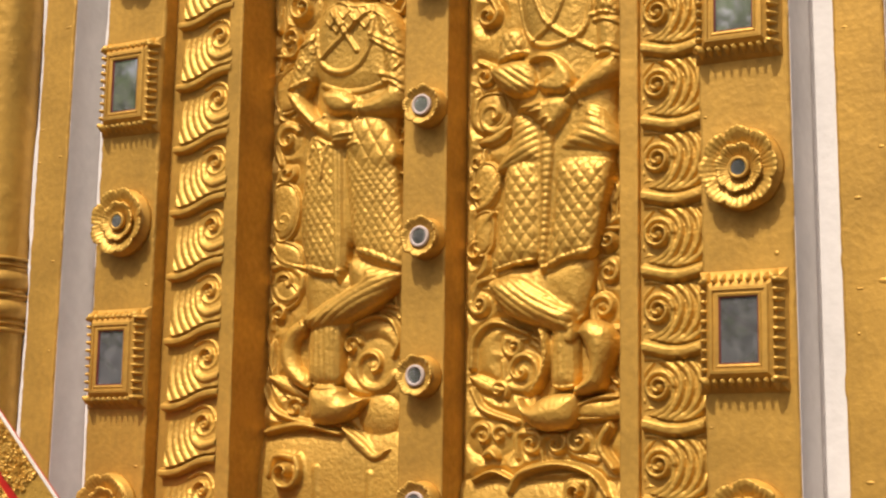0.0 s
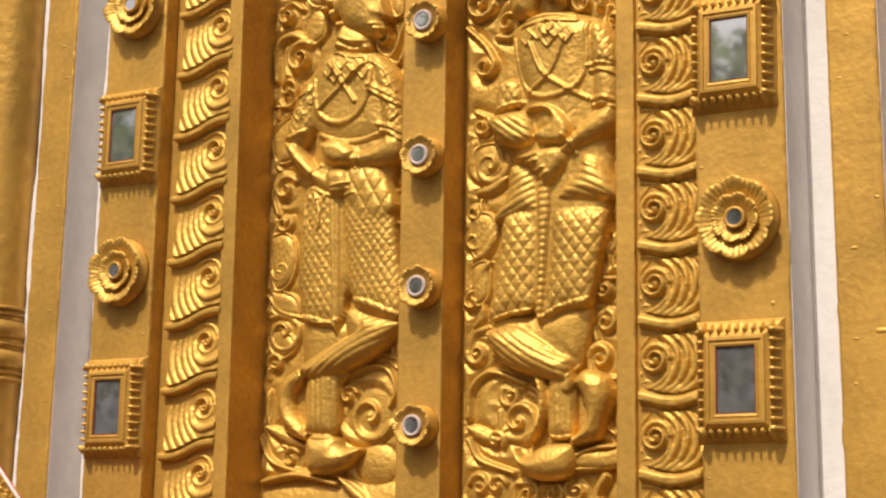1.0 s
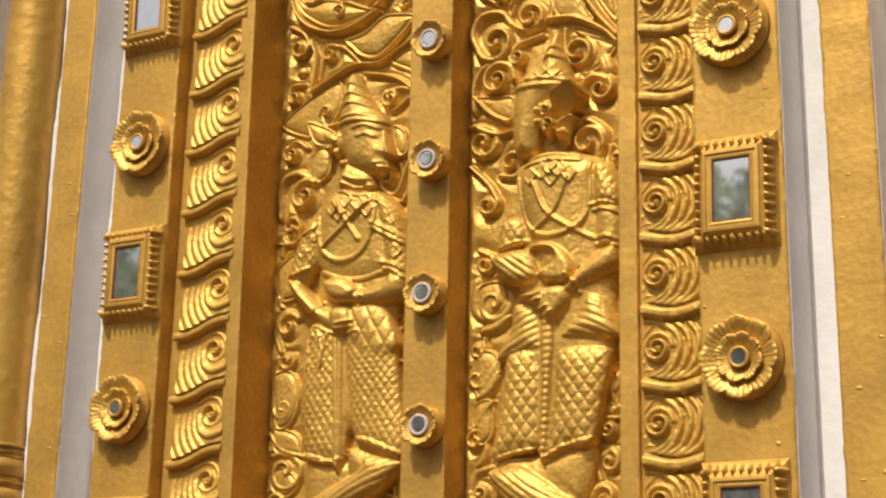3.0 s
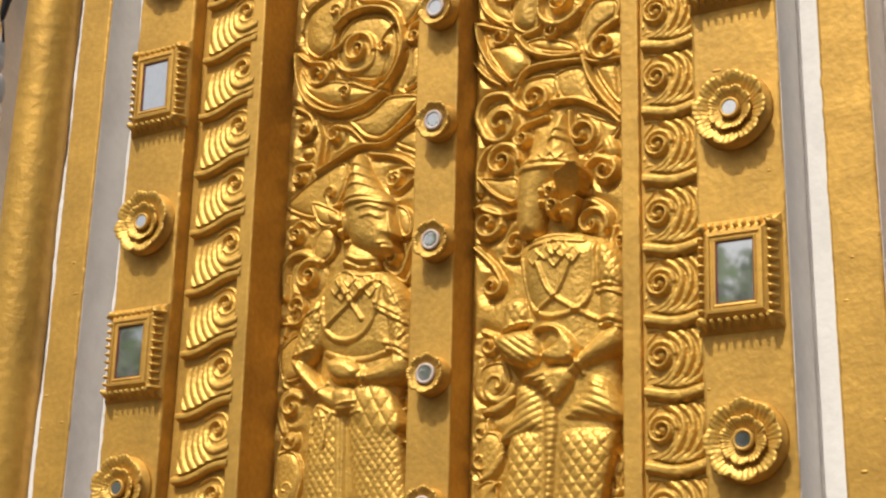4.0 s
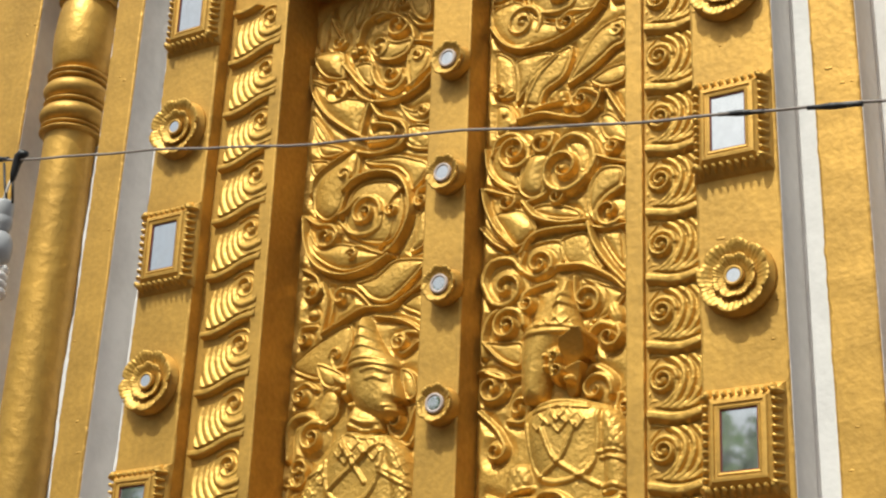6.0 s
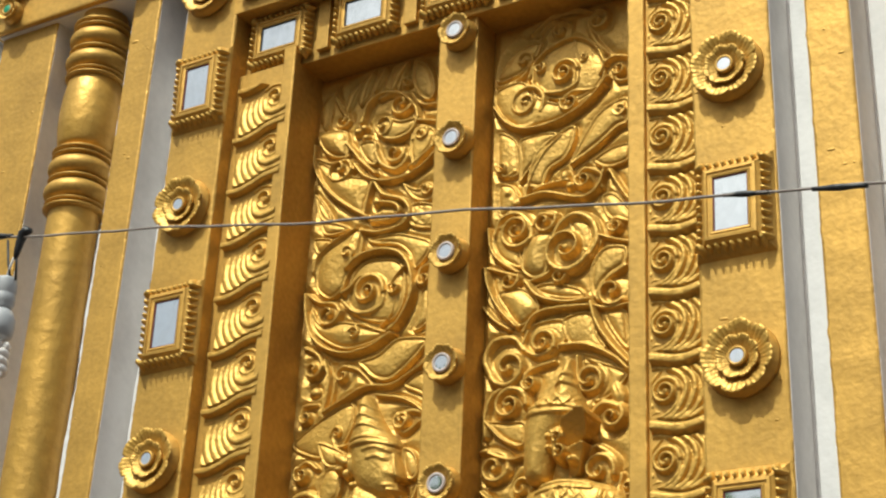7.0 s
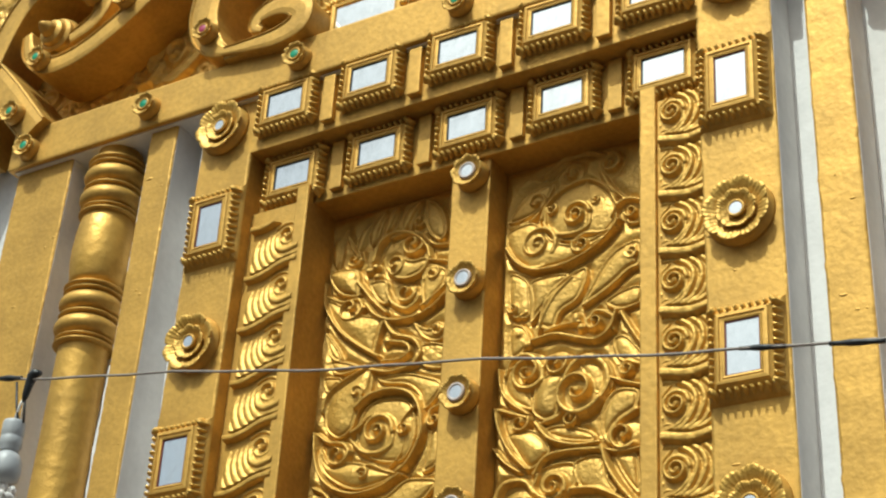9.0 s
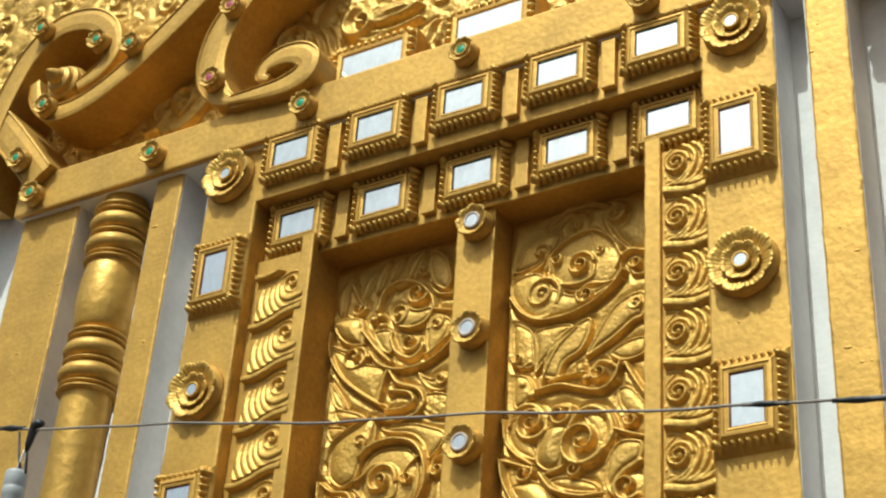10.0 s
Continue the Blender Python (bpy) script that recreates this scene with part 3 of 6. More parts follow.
tall = framed_mirror(True)
tall.location = (2.327, 0, 2.117)
tagged(tall, "upright mirror in a leafy gold frame on the pilaster", "mirror", group="mirrors on the pilasters")
for i, (x, z) in enumerate(((2.321, 3.070), (2.313, 4.095), (2.301, 5.118), (0.030, 2.120), (0.042, 3.083), (0.062, 4.095), (0.074, 5.112))):
    copy_thing(tall, pose(x, 0, z, random.uniform(-0.5, 0.5), random.uniform(-0.6, 0.6), random.uniform(-0.6, 0.6)))
wide = framed_mirror(False)
wide.location = (0.386, 0, 5.608)
tagged(wide, "wide mirror in a leafy gold frame on the lintel", "mirror", group="mirrors on the lintels")
for row, (y, z) in enumerate(((0.0, 5.608), (0.103, 5.322))):
    for k in range(5):
        if row or k:
            copy_thing(wide, pose(0.386 + 0.406 * k - 0.004 * row, y, z, random.uniform(-0.5, 0.5), random.uniform(-0.8, 0.8), random.uniform(-0.6, 0.6)))
# plain blocks between the lintel mirrors
for row, (y, z0, z1) in enumerate(((0.012, ZV + 0.03, ZU - 0.02), (0.115, ZTOP + 0.03, ZV - 0.01))):
    for k in range(4):
        b = part("block", boxes((-0.028, 0.028, y, y + 0.06, z0, z1), bevel=0.004), GOLD)
        b.location = (0.386 + 0.406 * (k + 0.5), 0, 0)
        tagged(b, "plain gold block between lintel mirrors", "block", group="lintel blocks")


# ---- rosettes ----
def rosette(r, deep, petals=8, gem=MIRROR, name="rosette", rings=2, mount=None):
    """A cup of scalloped petals on a drum, with a small round mirror or gem in the middle."""
    o = empty(name)
    part("drum", lathe(bmesh.new(), [(r * 1.05, 0), (r * 1.01, deep * 0.15), (r * 0.95, deep * 0.40), (r * 0.90, deep * 0.65), (r * 0.80, deep * 0.70), (r * 0.5, deep * 0.4), (0.004, deep * 0.4)], axis="y", seg=48), GOLD, o, soft=True)
    if rings == 2:
        spec = (((0.80, 0.55), (0.98, 0.88), (1.02, 0.98), (0.99, 1.03), (0.86, 0.90), (0.70, 0.66), (0.56, 0.52)),
                ((0.52, 0.50), (0.60, 0.80), (0.62, 0.92), (0.58, 0.96), (0.48, 0.80), (0.37, 0.62), (0.28, 0.55)))
    else:
        spec = (((0.75, 0.5), (0.97, 0.85), (1.02, 0.98), (0.96, 1.05), (0.82, 0.92), (0.66, 0.78), (0.5, 0.74)),)
    for k, q in enumerate(spec):
        s = 20 * petals
        def wave(a, i, k=k):
            lobe = abs(math.cos(petals * (a + 0.25 * k) / 2)) ** 0.45
            flute = math.cos(5 * petals * a) if 1 < i < 7 else 0
            rag = 0.022 * noise.noise((7 * math.cos(a), 7 * math.sin(a), 3 * k + 0.3 * i)) if i < 6 else 0
            return ((0.87 + 0.14 * lobe) if i < 5 else (0.95 + 0.05 * lobe)) + 0.006 * flute + rag, deep * (0.022 * flute + 2.2 * rag + (0.14 * (lobe - 1) if i < 5 else 0))
        bm = bmesh.new()
        lathe(bm, [(r * a, deep * b) for a, b in q] + [(r * 0.1, deep * 0.45)], axis="y", seg=s, wave=wave)
        part("petal_ring", bm, CARVED, o, soft=True)
    m = 0.27 if rings == 2 else 0.52
    collar = part("collar", lathe(bmesh.new(), [(r * m, deep * 0.6), (r * m * 1.02, deep * 0.88), (r * m * 0.9, deep * 0.93), (r * m * 0.72, deep * 0.90), (r * m * 0.70, deep * 0.8)], axis="y", seg=28), mount or GOLD, o, "pale putty ring" if mount else "", soft=True)
    part("gem" if gem is not MIRROR else "mirror_disc", lathe(bmesh.new(), [(r * m * 0.74, deep * 0.8), (r * m * 0.72, deep * 0.87), (r * m * 0.5, deep * (0.90 if gem is not MIRROR else 0.872)), (0.002, deep * (0.93 if gem is not MIRROR else 0.872))], axis="y", seg=24), gem, collar, soft=gem is not MIRROR)
    return o


def scatter(first, places, tilt=2.0):
    first.matrix_basis = pose(*places[0])
    for p in places[1:]:
        copy_thing(first, pose(*p, random.uniform(-tilt, tilt), random.uniform(-20, 20), random.uniform(-tilt, tilt)))


big = tagged(rosette(0.116, 0.052), "large gold rosette with scalloped petals and mirror centre", "rosette", group="rosettes on the pilasters")
scatter(big, [(2.331, YP, 2.576), (2.319, YP, 3.577), (2.305, YP, 4.596), (2.296, YP, 5.587), (2.338, YP, 1.587), (0.020, YP, 1.607), (0.033, YP, 2.596), (0.049, YP, 3.566), (0.055, YP, 4.594), (0.058, YP, 5.592)])


# ---- surface patterns cut into the carving ----
def scales(u, v):
    """Overlapping lozenges."""
    p, q = np.sin((u * 0.8 + v) * 66), np.sin((u * 0.8 - v) * 66)
    return 0.008 * np.minimum(np.abs(p), np.abs(q)) ** 0.5 - 0.005


def lozenge(u, v):
    p, q = np.sin((v * 0.75 + u + 0.012 * np.sin(v * 9)) * 104), np.sin((v * 0.75 - u - 0.010 * np.sin(v * 8)) * 104)
    return 0.0055 * np.minimum(np.abs(p), np.abs(q)) ** 0.45 - 0.0035


def lozenge_big(u, v):
    p, q = np.sin((v * 0.72 + u + 0.010 * np.sin(v * 7)) * 76), np.sin((v * 0.72 - u - 0.012 * np.sin(v * 6)) * 76)
    return 0.007 * np.minimum(np.abs(p), np.abs(q)) ** 0.45 - 0.0045


def folds(u, v):
    return 0.0035 * np.abs(np.sin(u * 140 + 5 * v)) - 0.0015


def folds_left(u, v):
    """Creases along a shank that runs down to the left."""
    return 0.0045 * np.abs(np.sin((v - 0.55 * u) * 128 + 2 * np.sin(u * 13))) ** 0.7 - 0.002


def folds_right(u, v):
    return 0.0055 * np.abs(np.sin((v + 0.55 * u) * 122 + 2 * np.sin(u * 13))) ** 0.7 - 0.003


def leaves(u, v):
    """Large pointed scales in rows."""
    p, q = np.sin((v * 0.62 + u) * 52), np.sin((v * 0.62 - u) * 52)
    return 0.010 * np.minimum(np.abs(p), np.abs(q)) ** 0.35 - 0.006


def mail(u, v):
    p, q = np.sin((v * 0.8 + u) * 120), np.sin((v * 0.8 - u) * 120)
    return 0.0045 * np.minimum(np.abs(p), np.abs(q)) ** 0.5 - 0.003


def beads(u, v):
    return 0.0035 * np.abs(np.sin(v * 140))


# ---- the two door leaves: scrolling foliage in deep relief ----
left = Relief(0.457, 1.109, 1.55, ZTOP, 0.0027, 0.0012)
right = Relief(1.271, 1.923, 1.55, ZTOP, 0.0027, 0.0012)
left.curl(0.558, 3.226, 1, (0.507, 3.154), (0.517, 3.215), w=0.013)
left.curl(0.552, 2.893, 1, (0.520, 2.805), (0.496, 2.878), (0.530, 2.946), (0.592, 2.919), w=0.018)
left.curl(0.551, 2.768, -1, (0.502, 2.676), (0.515, 2.755), (0.579, 2.786), w=0.015)
left.curl(0.546, 2.603, 1, (0.514, 2.517), (0.506, 2.596), w=0.015)
left.curl(0.562, 2.381, -1, (0.499, 2.439), (0.566, 2.445), (0.630, 2.402), w=0.018)
left.curl(0.533, 2.278, -1, (0.505, 2.225), (0.498, 2.273), w=0.015)
left.stroke([(0.490, 2.518), (0.554, 2.455), (0.709, 2.417), (0.779, 2.399)], 0.012, 0.010, 0.03)
left.stroke([(0.538, 3.037), (0.516, 2.978), (0.542, 2.955)], 0.017, 0.017, 0.03, taper="leaf")
left.curl(1.025, 2.865, -1, (0.990, 2.928), (1.049, 2.892), w=0.011)
left.stroke([(0.993, 2.830), (1.051, 2.747), (1.020, 2.673)], 0.015, 0.015, 0.03, taper="leaf")
left.stroke([(0.999, 2.598), (1.050, 2.519), (1.026, 2.445)], 0.015, 0.015, 0.03, taper="leaf")
left.curl(1.006, 2.353, 1, (1.038, 2.407), (0.983, 2.388), w=0.015)
left.curl(0.927, 2.084, -1, (0.798, 2.246), (0.783, 2.123), (0.831, 2.027), (0.929, 2.002), (1.005, 2.050), w=0.023)
left.curl(0.841, 2.155, 1, (0.802, 2.103), (0.811, 2.179), (0.873, 2.165), w=0.013)
left.stroke([(0.826, 2.220), (0.911, 2.250), (0.990, 2.237), (1.025, 2.170), (1.004, 2.115)], 0.014, 0.011, 0.03)
left.stroke([(0.819, 2.283), (0.910, 2.307), (1.022, 2.273)], 0.012, 0.010, 0.03)
left.stroke([(0.497, 2.065), (0.582, 2.024), (0.678, 1.983)], 0.027, 0.027, 0.035, taper="leaf")
left.stroke([(0.479, 2.027), (0.531, 1.942), (0.669, 1.902), (0.808, 1.892)], 0.014, 0.011, 0.034)
left.curl(0.609, 1.952, 1, (0.572, 1.995), (0.639, 1.971), w=0.011)
left.stroke([(0.517, 2.191), (0.507, 2.113), (0.522, 2.055)], 0.019, 0.019, 0.03, taper="leaf")
left.stroke([(0.514, 2.269), (0.492, 2.211), (0.506, 2.152)], 0.015, 0.015, 0.03, taper="leaf")
left.stroke([(0.3, 1.647), (1.25, 1.647)], 0.22, 0.22, .055, groove=0)
left.curl(0.604, 1.732, -1, (0.529, 1.724), (0.555, 1.789), (0.645, 1.781), w=0.025, h=.085)
left.stroke([(0.819, 1.886), (0.900, 1.820), (0.956, 1.783), (1.011, 1.810)], 0.030, 0.030, 0.06, taper="leaf")
left.stroke([(0.720, 1.746), (0.729, 1.616)], 0.034, 0.027, 0.06)
left.stroke([(0.935, 1.727), (0.938, 1.618)], 0.031, 0.025, 0.06)
left.boss(0.953, 1.921, 0.084, 0.073, 0.033)
left.stroke([(0.504, 1.872), (0.646, 1.894), (0.808, 1.862)], 0.016, 0.012, 0.054)
right.curl(1.344, 3.024, -1, (1.318, 3.075), (1.366, 3.050), w=0.015)
right.curl(1.376, 2.887, -1, (1.309, 2.970), (1.310, 2.865), (1.406, 2.827), (1.437, 2.880), w=0.023)
right.stroke([(1.322, 2.798), (1.385, 2.810), (1.448, 2.842)], 0.025, 0.025, 0.035, taper="leaf")
right.curl(1.319, 2.738, -1, (1.344, 2.777), (1.340, 2.758), w=0.013)
right.curl(1.320, 2.644, -1, (1.387, 2.689), (1.334, 2.684), w=0.013)
right.stroke([(1.315, 2.574), (1.367, 2.607), (1.398, 2.660)], 0.023, 0.023, 0.035, taper="leaf")
right.stroke([(1.316, 2.482), (1.347, 2.535), (1.388, 2.569)], 0.023, 0.023, 0.035, taper="leaf")
right.curl(1.315, 2.442, 1, (1.306, 2.492), (1.344, 2.462), w=0.013)
right.stroke([(1.318, 2.354), (1.349, 2.388), (1.359, 2.442)], 0.019, 0.019, 0.03, taper="leaf")
right.curl(1.334, 2.272, 1, (1.370, 2.351), (1.318, 2.336), (1.298, 2.273), w=0.020)
right.curl(1.789, 2.450, 1, (1.828, 2.517), (1.770, 2.495), (1.760, 2.443), w=0.020)
right.curl(1.792, 2.348, -1, (1.760, 2.294), (1.750, 2.356), (1.798, 2.383), w=0.018)
right.curl(1.773, 2.238, -1, (1.822, 2.171), (1.750, 2.182), (1.731, 2.244), w=0.020)
right.stroke([(1.761, 2.629), (1.809, 2.572), (1.839, 2.640)], 0.019, 0.019, 0.03, taper="leaf")
right.stroke([(1.809, 2.536), (1.790, 2.609), (1.819, 2.660)], 0.023, 0.023, 0.03, taper="leaf")
right.curl(1.460, 2.131, 1, (1.500, 2.151), (1.429, 2.154), w=0.018)
right.stroke([(1.306, 2.068), (1.315, 2.158), (1.387, 2.210), (1.510, 2.168)], 0.016, 0.012, 0.036)
right.curl(1.487, 2.053, 1, (1.419, 2.082), (1.434, 2.010), (1.512, 1.990), w=0.020)
right.stroke([(1.501, 1.991), (1.561, 2.042), (1.561, 2.131), (1.530, 2.158)], 0.014, 0.011, 0.034)
right.stroke([(1.296, 2.041), (1.369, 2.003), (1.431, 1.992)], 0.027, 0.027, 0.035, taper="leaf")
right.curl(1.406, 1.993, 1, (1.440, 2.028), (1.431, 1.975), w=0.013)
right.stroke([(1.307, 1.996), (1.349, 1.932), (1.472, 1.889)], 0.014, 0.011, 0.034)
right.stroke([(1.689, 1.934), (1.766, 1.958), (1.833, 1.962)], 0.016, 0.012, 0.06)
right.stroke([(1.670, 1.896), (1.766, 1.898), (1.833, 1.905)], 0.012, 0.010, 0.05)
right.stroke([(1.801, 2.156), (1.795, 2.035), (1.824, 2.000)], 0.012, 0.010, 0.03)
right.stroke([(1.1, 1.490), (2.1, 1.490)], 0.22, 0.22, .045, groove=0)
right.curl(1.350, 1.851, -1, (1.313, 1.861), w=0.015)
right.curl(1.412, 1.851, 1, (1.442, 1.859), w=0.015)
right.stroke([(1.351, 1.780), (1.382, 1.798), (1.412, 1.776)], 0.019, 0.019, 0.05, taper="leaf")
right.stroke([(1.321, 1.709), (1.393, 1.736), (1.464, 1.710)], 0.009, 0.007, 0.05)
right.curl(1.523, 1.823, -1, (1.473, 1.780), (1.476, 1.853), (1.543, 1.853), w=0.015)
right.curl(1.612, 1.822, -1, (1.563, 1.770), (1.562, 1.840), (1.631, 1.848), w=0.015)
right.curl(1.690, 1.830, 1, (1.748, 1.769), (1.661, 1.796), (1.661, 1.856), w=0.016)
right.stroke([(1.795, 1.872), (1.767, 1.812), (1.814, 1.744)], 0.022, 0.017, 0.055)
right.stroke([(1.454, 1.675), (1.494, 1.731), (1.622, 1.758), (1.738, 1.727), (1.795, 1.659)], 0.016, 0.012, 0.055)
right.curl(1.690, 1.672, -1, (1.652, 1.651), (1.661, 1.699), (1.728, 1.700), w=0.021, h=.058)
right.boss(1.381, 1.842, 0.098, 0.063, 0.017)
right.boss(1.311, 1.674, 0.056, 0.042, 0.017)
left.vine([(0.559, 5.078), (0.587, 5.020), (0.619, 4.974)], 0.010,0.006,0.03)
left.curl(0.601, 4.963, -1, (0.558, 5.092), (0.615, 5.005), (0.633, 4.958), w=0.010, h=0.035)
left.stroke([(0.678, 5.010), (0.691, 5.097), (0.733, 5.157)], 0.030, 0.030, 0.030, taper="leaf")
left.stroke([(0.743, 5.051), (0.758, 5.114), (0.790, 5.162)], 0.026, 0.026, 0.032, taper="leaf")
left.stroke([(0.827, 5.040), (0.847, 5.109), (0.895, 5.156)], 0.030, 0.030, 0.034, taper="leaf")
left.curl(0.892, 5.064, -1, (0.849, 5.019), (0.865, 5.079), (0.911, 5.085), w=0.012, h=0.034)
left.stroke([(0.515, 4.948), (0.508, 5.052), (0.555, 5.118)], 0.028, 0.028, 0.026, taper="leaf")
left.stroke([(0.616, 5.000), (0.635, 5.072), (0.678, 5.119)], 0.028, 0.028, 0.028, taper="leaf")
left.plate([(0.929, 5.152), (0.996, 5.104), (1.029, 4.999), (1.002, 4.951), (0.949, 4.989), (0.918, 5.065)], 0.028, rim=0.008, dome=0.010)
left.vine([(0.923, 5.001), (0.970, 4.944), (1.034, 4.928)], 0.010,0.008,0.04)
left.vine([(0.697, 4.930), (0.721, 5.005), (0.783, 5.038), (0.870, 5.014), (0.937, 4.947), (0.957, 4.888)], 0.016,0.012,0.045)
left.curl(0.874, 4.967, -1, (0.772, 5.018), (0.828, 5.024), (0.898, 4.992), (0.921, 4.951), w=0.013, h=0.045)
left.plate([(0.758, 4.885), (0.781, 4.920), (0.821, 4.925), (0.880, 4.894), (0.951, 4.889), (0.949, 4.850), (0.921, 4.822), (0.867, 4.810), (0.804, 4.830)], 0.036, rim=0.010, dome=0.008)
left.curl(0.804, 4.889, 1, (0.894, 4.853), (0.860, 4.832), (0.803, 4.845), w=0.013, h=0.052)
left.boss(0.679, 4.894, 0.022, 0.02, 0.045)
left.boss(0.710, 4.902, 0.020, 0.018, 0.048)
left.boss(0.719, 4.859, 0.022, 0.018, 0.044)
left.vine([(0.631, 4.857), (0.667, 4.812), (0.714, 4.752), (0.776, 4.690)], 0.014,0.010,0.045)
left.plate([(0.685, 4.837), (0.763, 4.834), (0.774, 4.773), (0.773, 4.727), (0.724, 4.755)], 0.026, rim=0.007, dome=0.010)
left.curl(0.862, 4.753, -1, (0.767, 4.789), (0.798, 4.728), (0.865, 4.689), (0.912, 4.720), (0.906, 4.762), w=0.018, h=0.048)
left.plate([(0.932, 4.849), (0.984, 4.852), (1.037, 4.810), (1.026, 4.754), (0.987, 4.710), (0.945, 4.681), (0.922, 4.749)], 0.024, rim=0.008, dome=0.012)
left.curl(0.975, 4.812, -1, (0.936, 4.799), (0.950, 4.840), (0.996, 4.834), w=0.012, h=0.045)
left.vine([(0.950, 4.880), (0.988, 4.870), (1.039, 4.853)], 0.009,0.008,0.038)
left.plate([(0.491, 4.923), (0.565, 4.931), (0.631, 4.905), (0.645, 4.817), (0.638, 4.789), (0.567, 4.809), (0.517, 4.856)], 0.026, dome=0.034, reach=0.06)
left.curl(0.606, 4.744, -1, (0.497, 4.820), (0.565, 4.783), (0.639, 4.779), (0.664, 4.734), w=0.013, h=0.046)
left.plate([(0.498, 4.810), (0.645, 4.718), (0.758, 4.669), (0.741, 4.577), (0.726, 4.523), (0.639, 4.579), (0.554, 4.664), (0.506, 4.744)], 0.022, dome=0.024, reach=0.08)
left.vine([(0.485, 4.878), (0.490, 4.789), (0.525, 4.715), (0.580, 4.644), (0.660, 4.575), (0.755, 4.508)], 0.011,0.010,0.050)
left.vine([(0.681, 4.747), (0.731, 4.687), (0.805, 4.650), (0.906, 4.642), (0.990, 4.671), (1.048, 4.720)], 0.013,0.010,0.050)
left.vine([(0.927, 4.685), (0.987, 4.720), (1.045, 4.762)], 0.012,0.009,0.040)
left.plate([(0.895, 4.628), (0.939, 4.597), (0.980, 4.581), (1.013, 4.603), (1.049, 4.564), (1.028, 4.522), (0.974, 4.529), (0.927, 4.567)], 0.022, rim=0.008, dome=0.010)
left.curl(1.010, 4.568, -1, (0.961, 4.574), (0.996, 4.594), (1.035, 4.567), w=0.009, h=0.042)
left.vine([(0.764, 4.654), (0.749, 4.599), (0.737, 4.521)], 0.013,0.010,0.044)
left.vine([(0.775, 4.651), (0.821, 4.589), (0.909, 4.547), (0.943, 4.489), (0.912, 4.444), (0.815, 4.433), (0.733, 4.456)], 0.013,0.012,0.046)
left.vine([(0.798, 4.565), (0.870, 4.541), (0.893, 4.503), (0.850, 4.479), (0.770, 4.486)], 0.012,0.010,0.042)
left.boss(0.788, 4.567, 0.020, 0.026, 0.045)
left.plate([(0.945, 4.525), (1.054, 4.494), (1.046, 4.408), (0.942, 4.438)], 0.022, dome=0.004, pattern=scales)
left.plate([(0.496, 4.668), (0.540, 4.617), (0.584, 4.546), (0.567, 4.526), (0.522, 4.565)], 0.022, dome=0.012)
left.plate([(0.535, 4.538), (0.625, 4.513), (0.669, 4.480), (0.602, 4.466), (0.549, 4.483)], 0.020, dome=0.012)
left.plate([(0.498, 4.470), (0.545, 4.472), (0.591, 4.450), (0.529, 4.404)], 0.012, dome=0.012)
left.plate([(0.534, 4.340), (0.555, 4.396), (0.645, 4.442), (0.715, 4.474), (0.739, 4.417), (0.729, 4.336), (0.686, 4.294), (0.660, 4.226), (0.600, 4.201), (0.540, 4.254)], 0.024, dome=0.026, reach=0.07)
left.vine([(0.525, 4.318), (0.546, 4.389), (0.615, 4.435), (0.710, 4.470)], 0.010,0.009,0.050)
left.curl(0.678, 4.372, 1, (0.727, 4.452), (0.715, 4.387), (0.704, 4.359), w=0.011, h=0.056)
left.plate([(0.759, 4.422), (0.884, 4.417), (0.959, 4.391), (1.034, 4.352), (1.031, 4.302), (0.971, 4.252), (0.944, 4.315), (0.887, 4.366), (0.786, 4.393)], 0.020, dome=0.012)
left.vine([(0.677, 4.309), (0.728, 4.345), (0.813, 4.357), (0.904, 4.330), (0.956, 4.267), (0.975, 4.173), (0.954, 4.099), (0.918, 4.044), (0.881, 4.020)], 0.015,0.013,0.058)
left.plate([(0.697, 4.282), (0.764, 4.330), (0.890, 4.310), (0.933, 4.238), (0.937, 4.147), (0.902, 4.076), (0.829, 4.068), (0.728, 4.110), (0.683, 4.175)], 0.018, dome=0.012, reach=0.06)
left.vine([(0.666, 4.211), (0.705, 4.230), (0.739, 4.260), (0.768, 4.265)], 0.014,0.014,0.050)
left.curl(0.780, 4.199, 1, (0.674, 4.172), (0.722, 4.127), (0.787, 4.114), (0.840, 4.135), (0.847, 4.187), w=0.020, h=0.052, turns=1.5)
left.curl(0.896, 4.189, 1, (0.931, 4.270), (0.894, 4.237), (0.873, 4.205), w=0.011, h=0.050)
left.vine([(0.898, 4.155), (0.882, 4.091), (0.840, 4.050)], 0.006,0.005,0.036)
left.curl(1.022, 4.201, 1, (1.043, 4.259), (1.003, 4.245), (0.995, 4.211), w=0.013, h=0.046)
left.plate([(1.004, 4.156), (1.047, 4.165), (1.048, 4.037), (0.978, 4.006), (0.993, 4.091)], 0.018, dome=0.016)
left.curl(0.608, 4.135, -1, (0.505, 4.238), (0.560, 4.195), (0.628, 4.177), (0.658, 4.139), w=0.013, h=0.048)
left.plate([(0.525, 4.179), (0.577, 4.105), (0.678, 4.099), (0.780, 4.061), (0.871, 4.017), (0.785, 3.985), (0.686, 3.985), (0.592, 4.034), (0.536, 4.094)], 0.022, dome=0.022, reach=0.06)
left.vine([(0.500, 4.235), (0.516, 4.128), (0.555, 4.045), (0.625, 3.990), (0.712, 3.963), (0.810, 3.974), (0.891, 4.009)], 0.012,0.012,0.055)
left.curl(0.733, 4.035, -1, (0.906, 4.007), (0.831, 4.034), (0.755, 4.071), (0.712, 4.052), w=0.012, h=0.052)
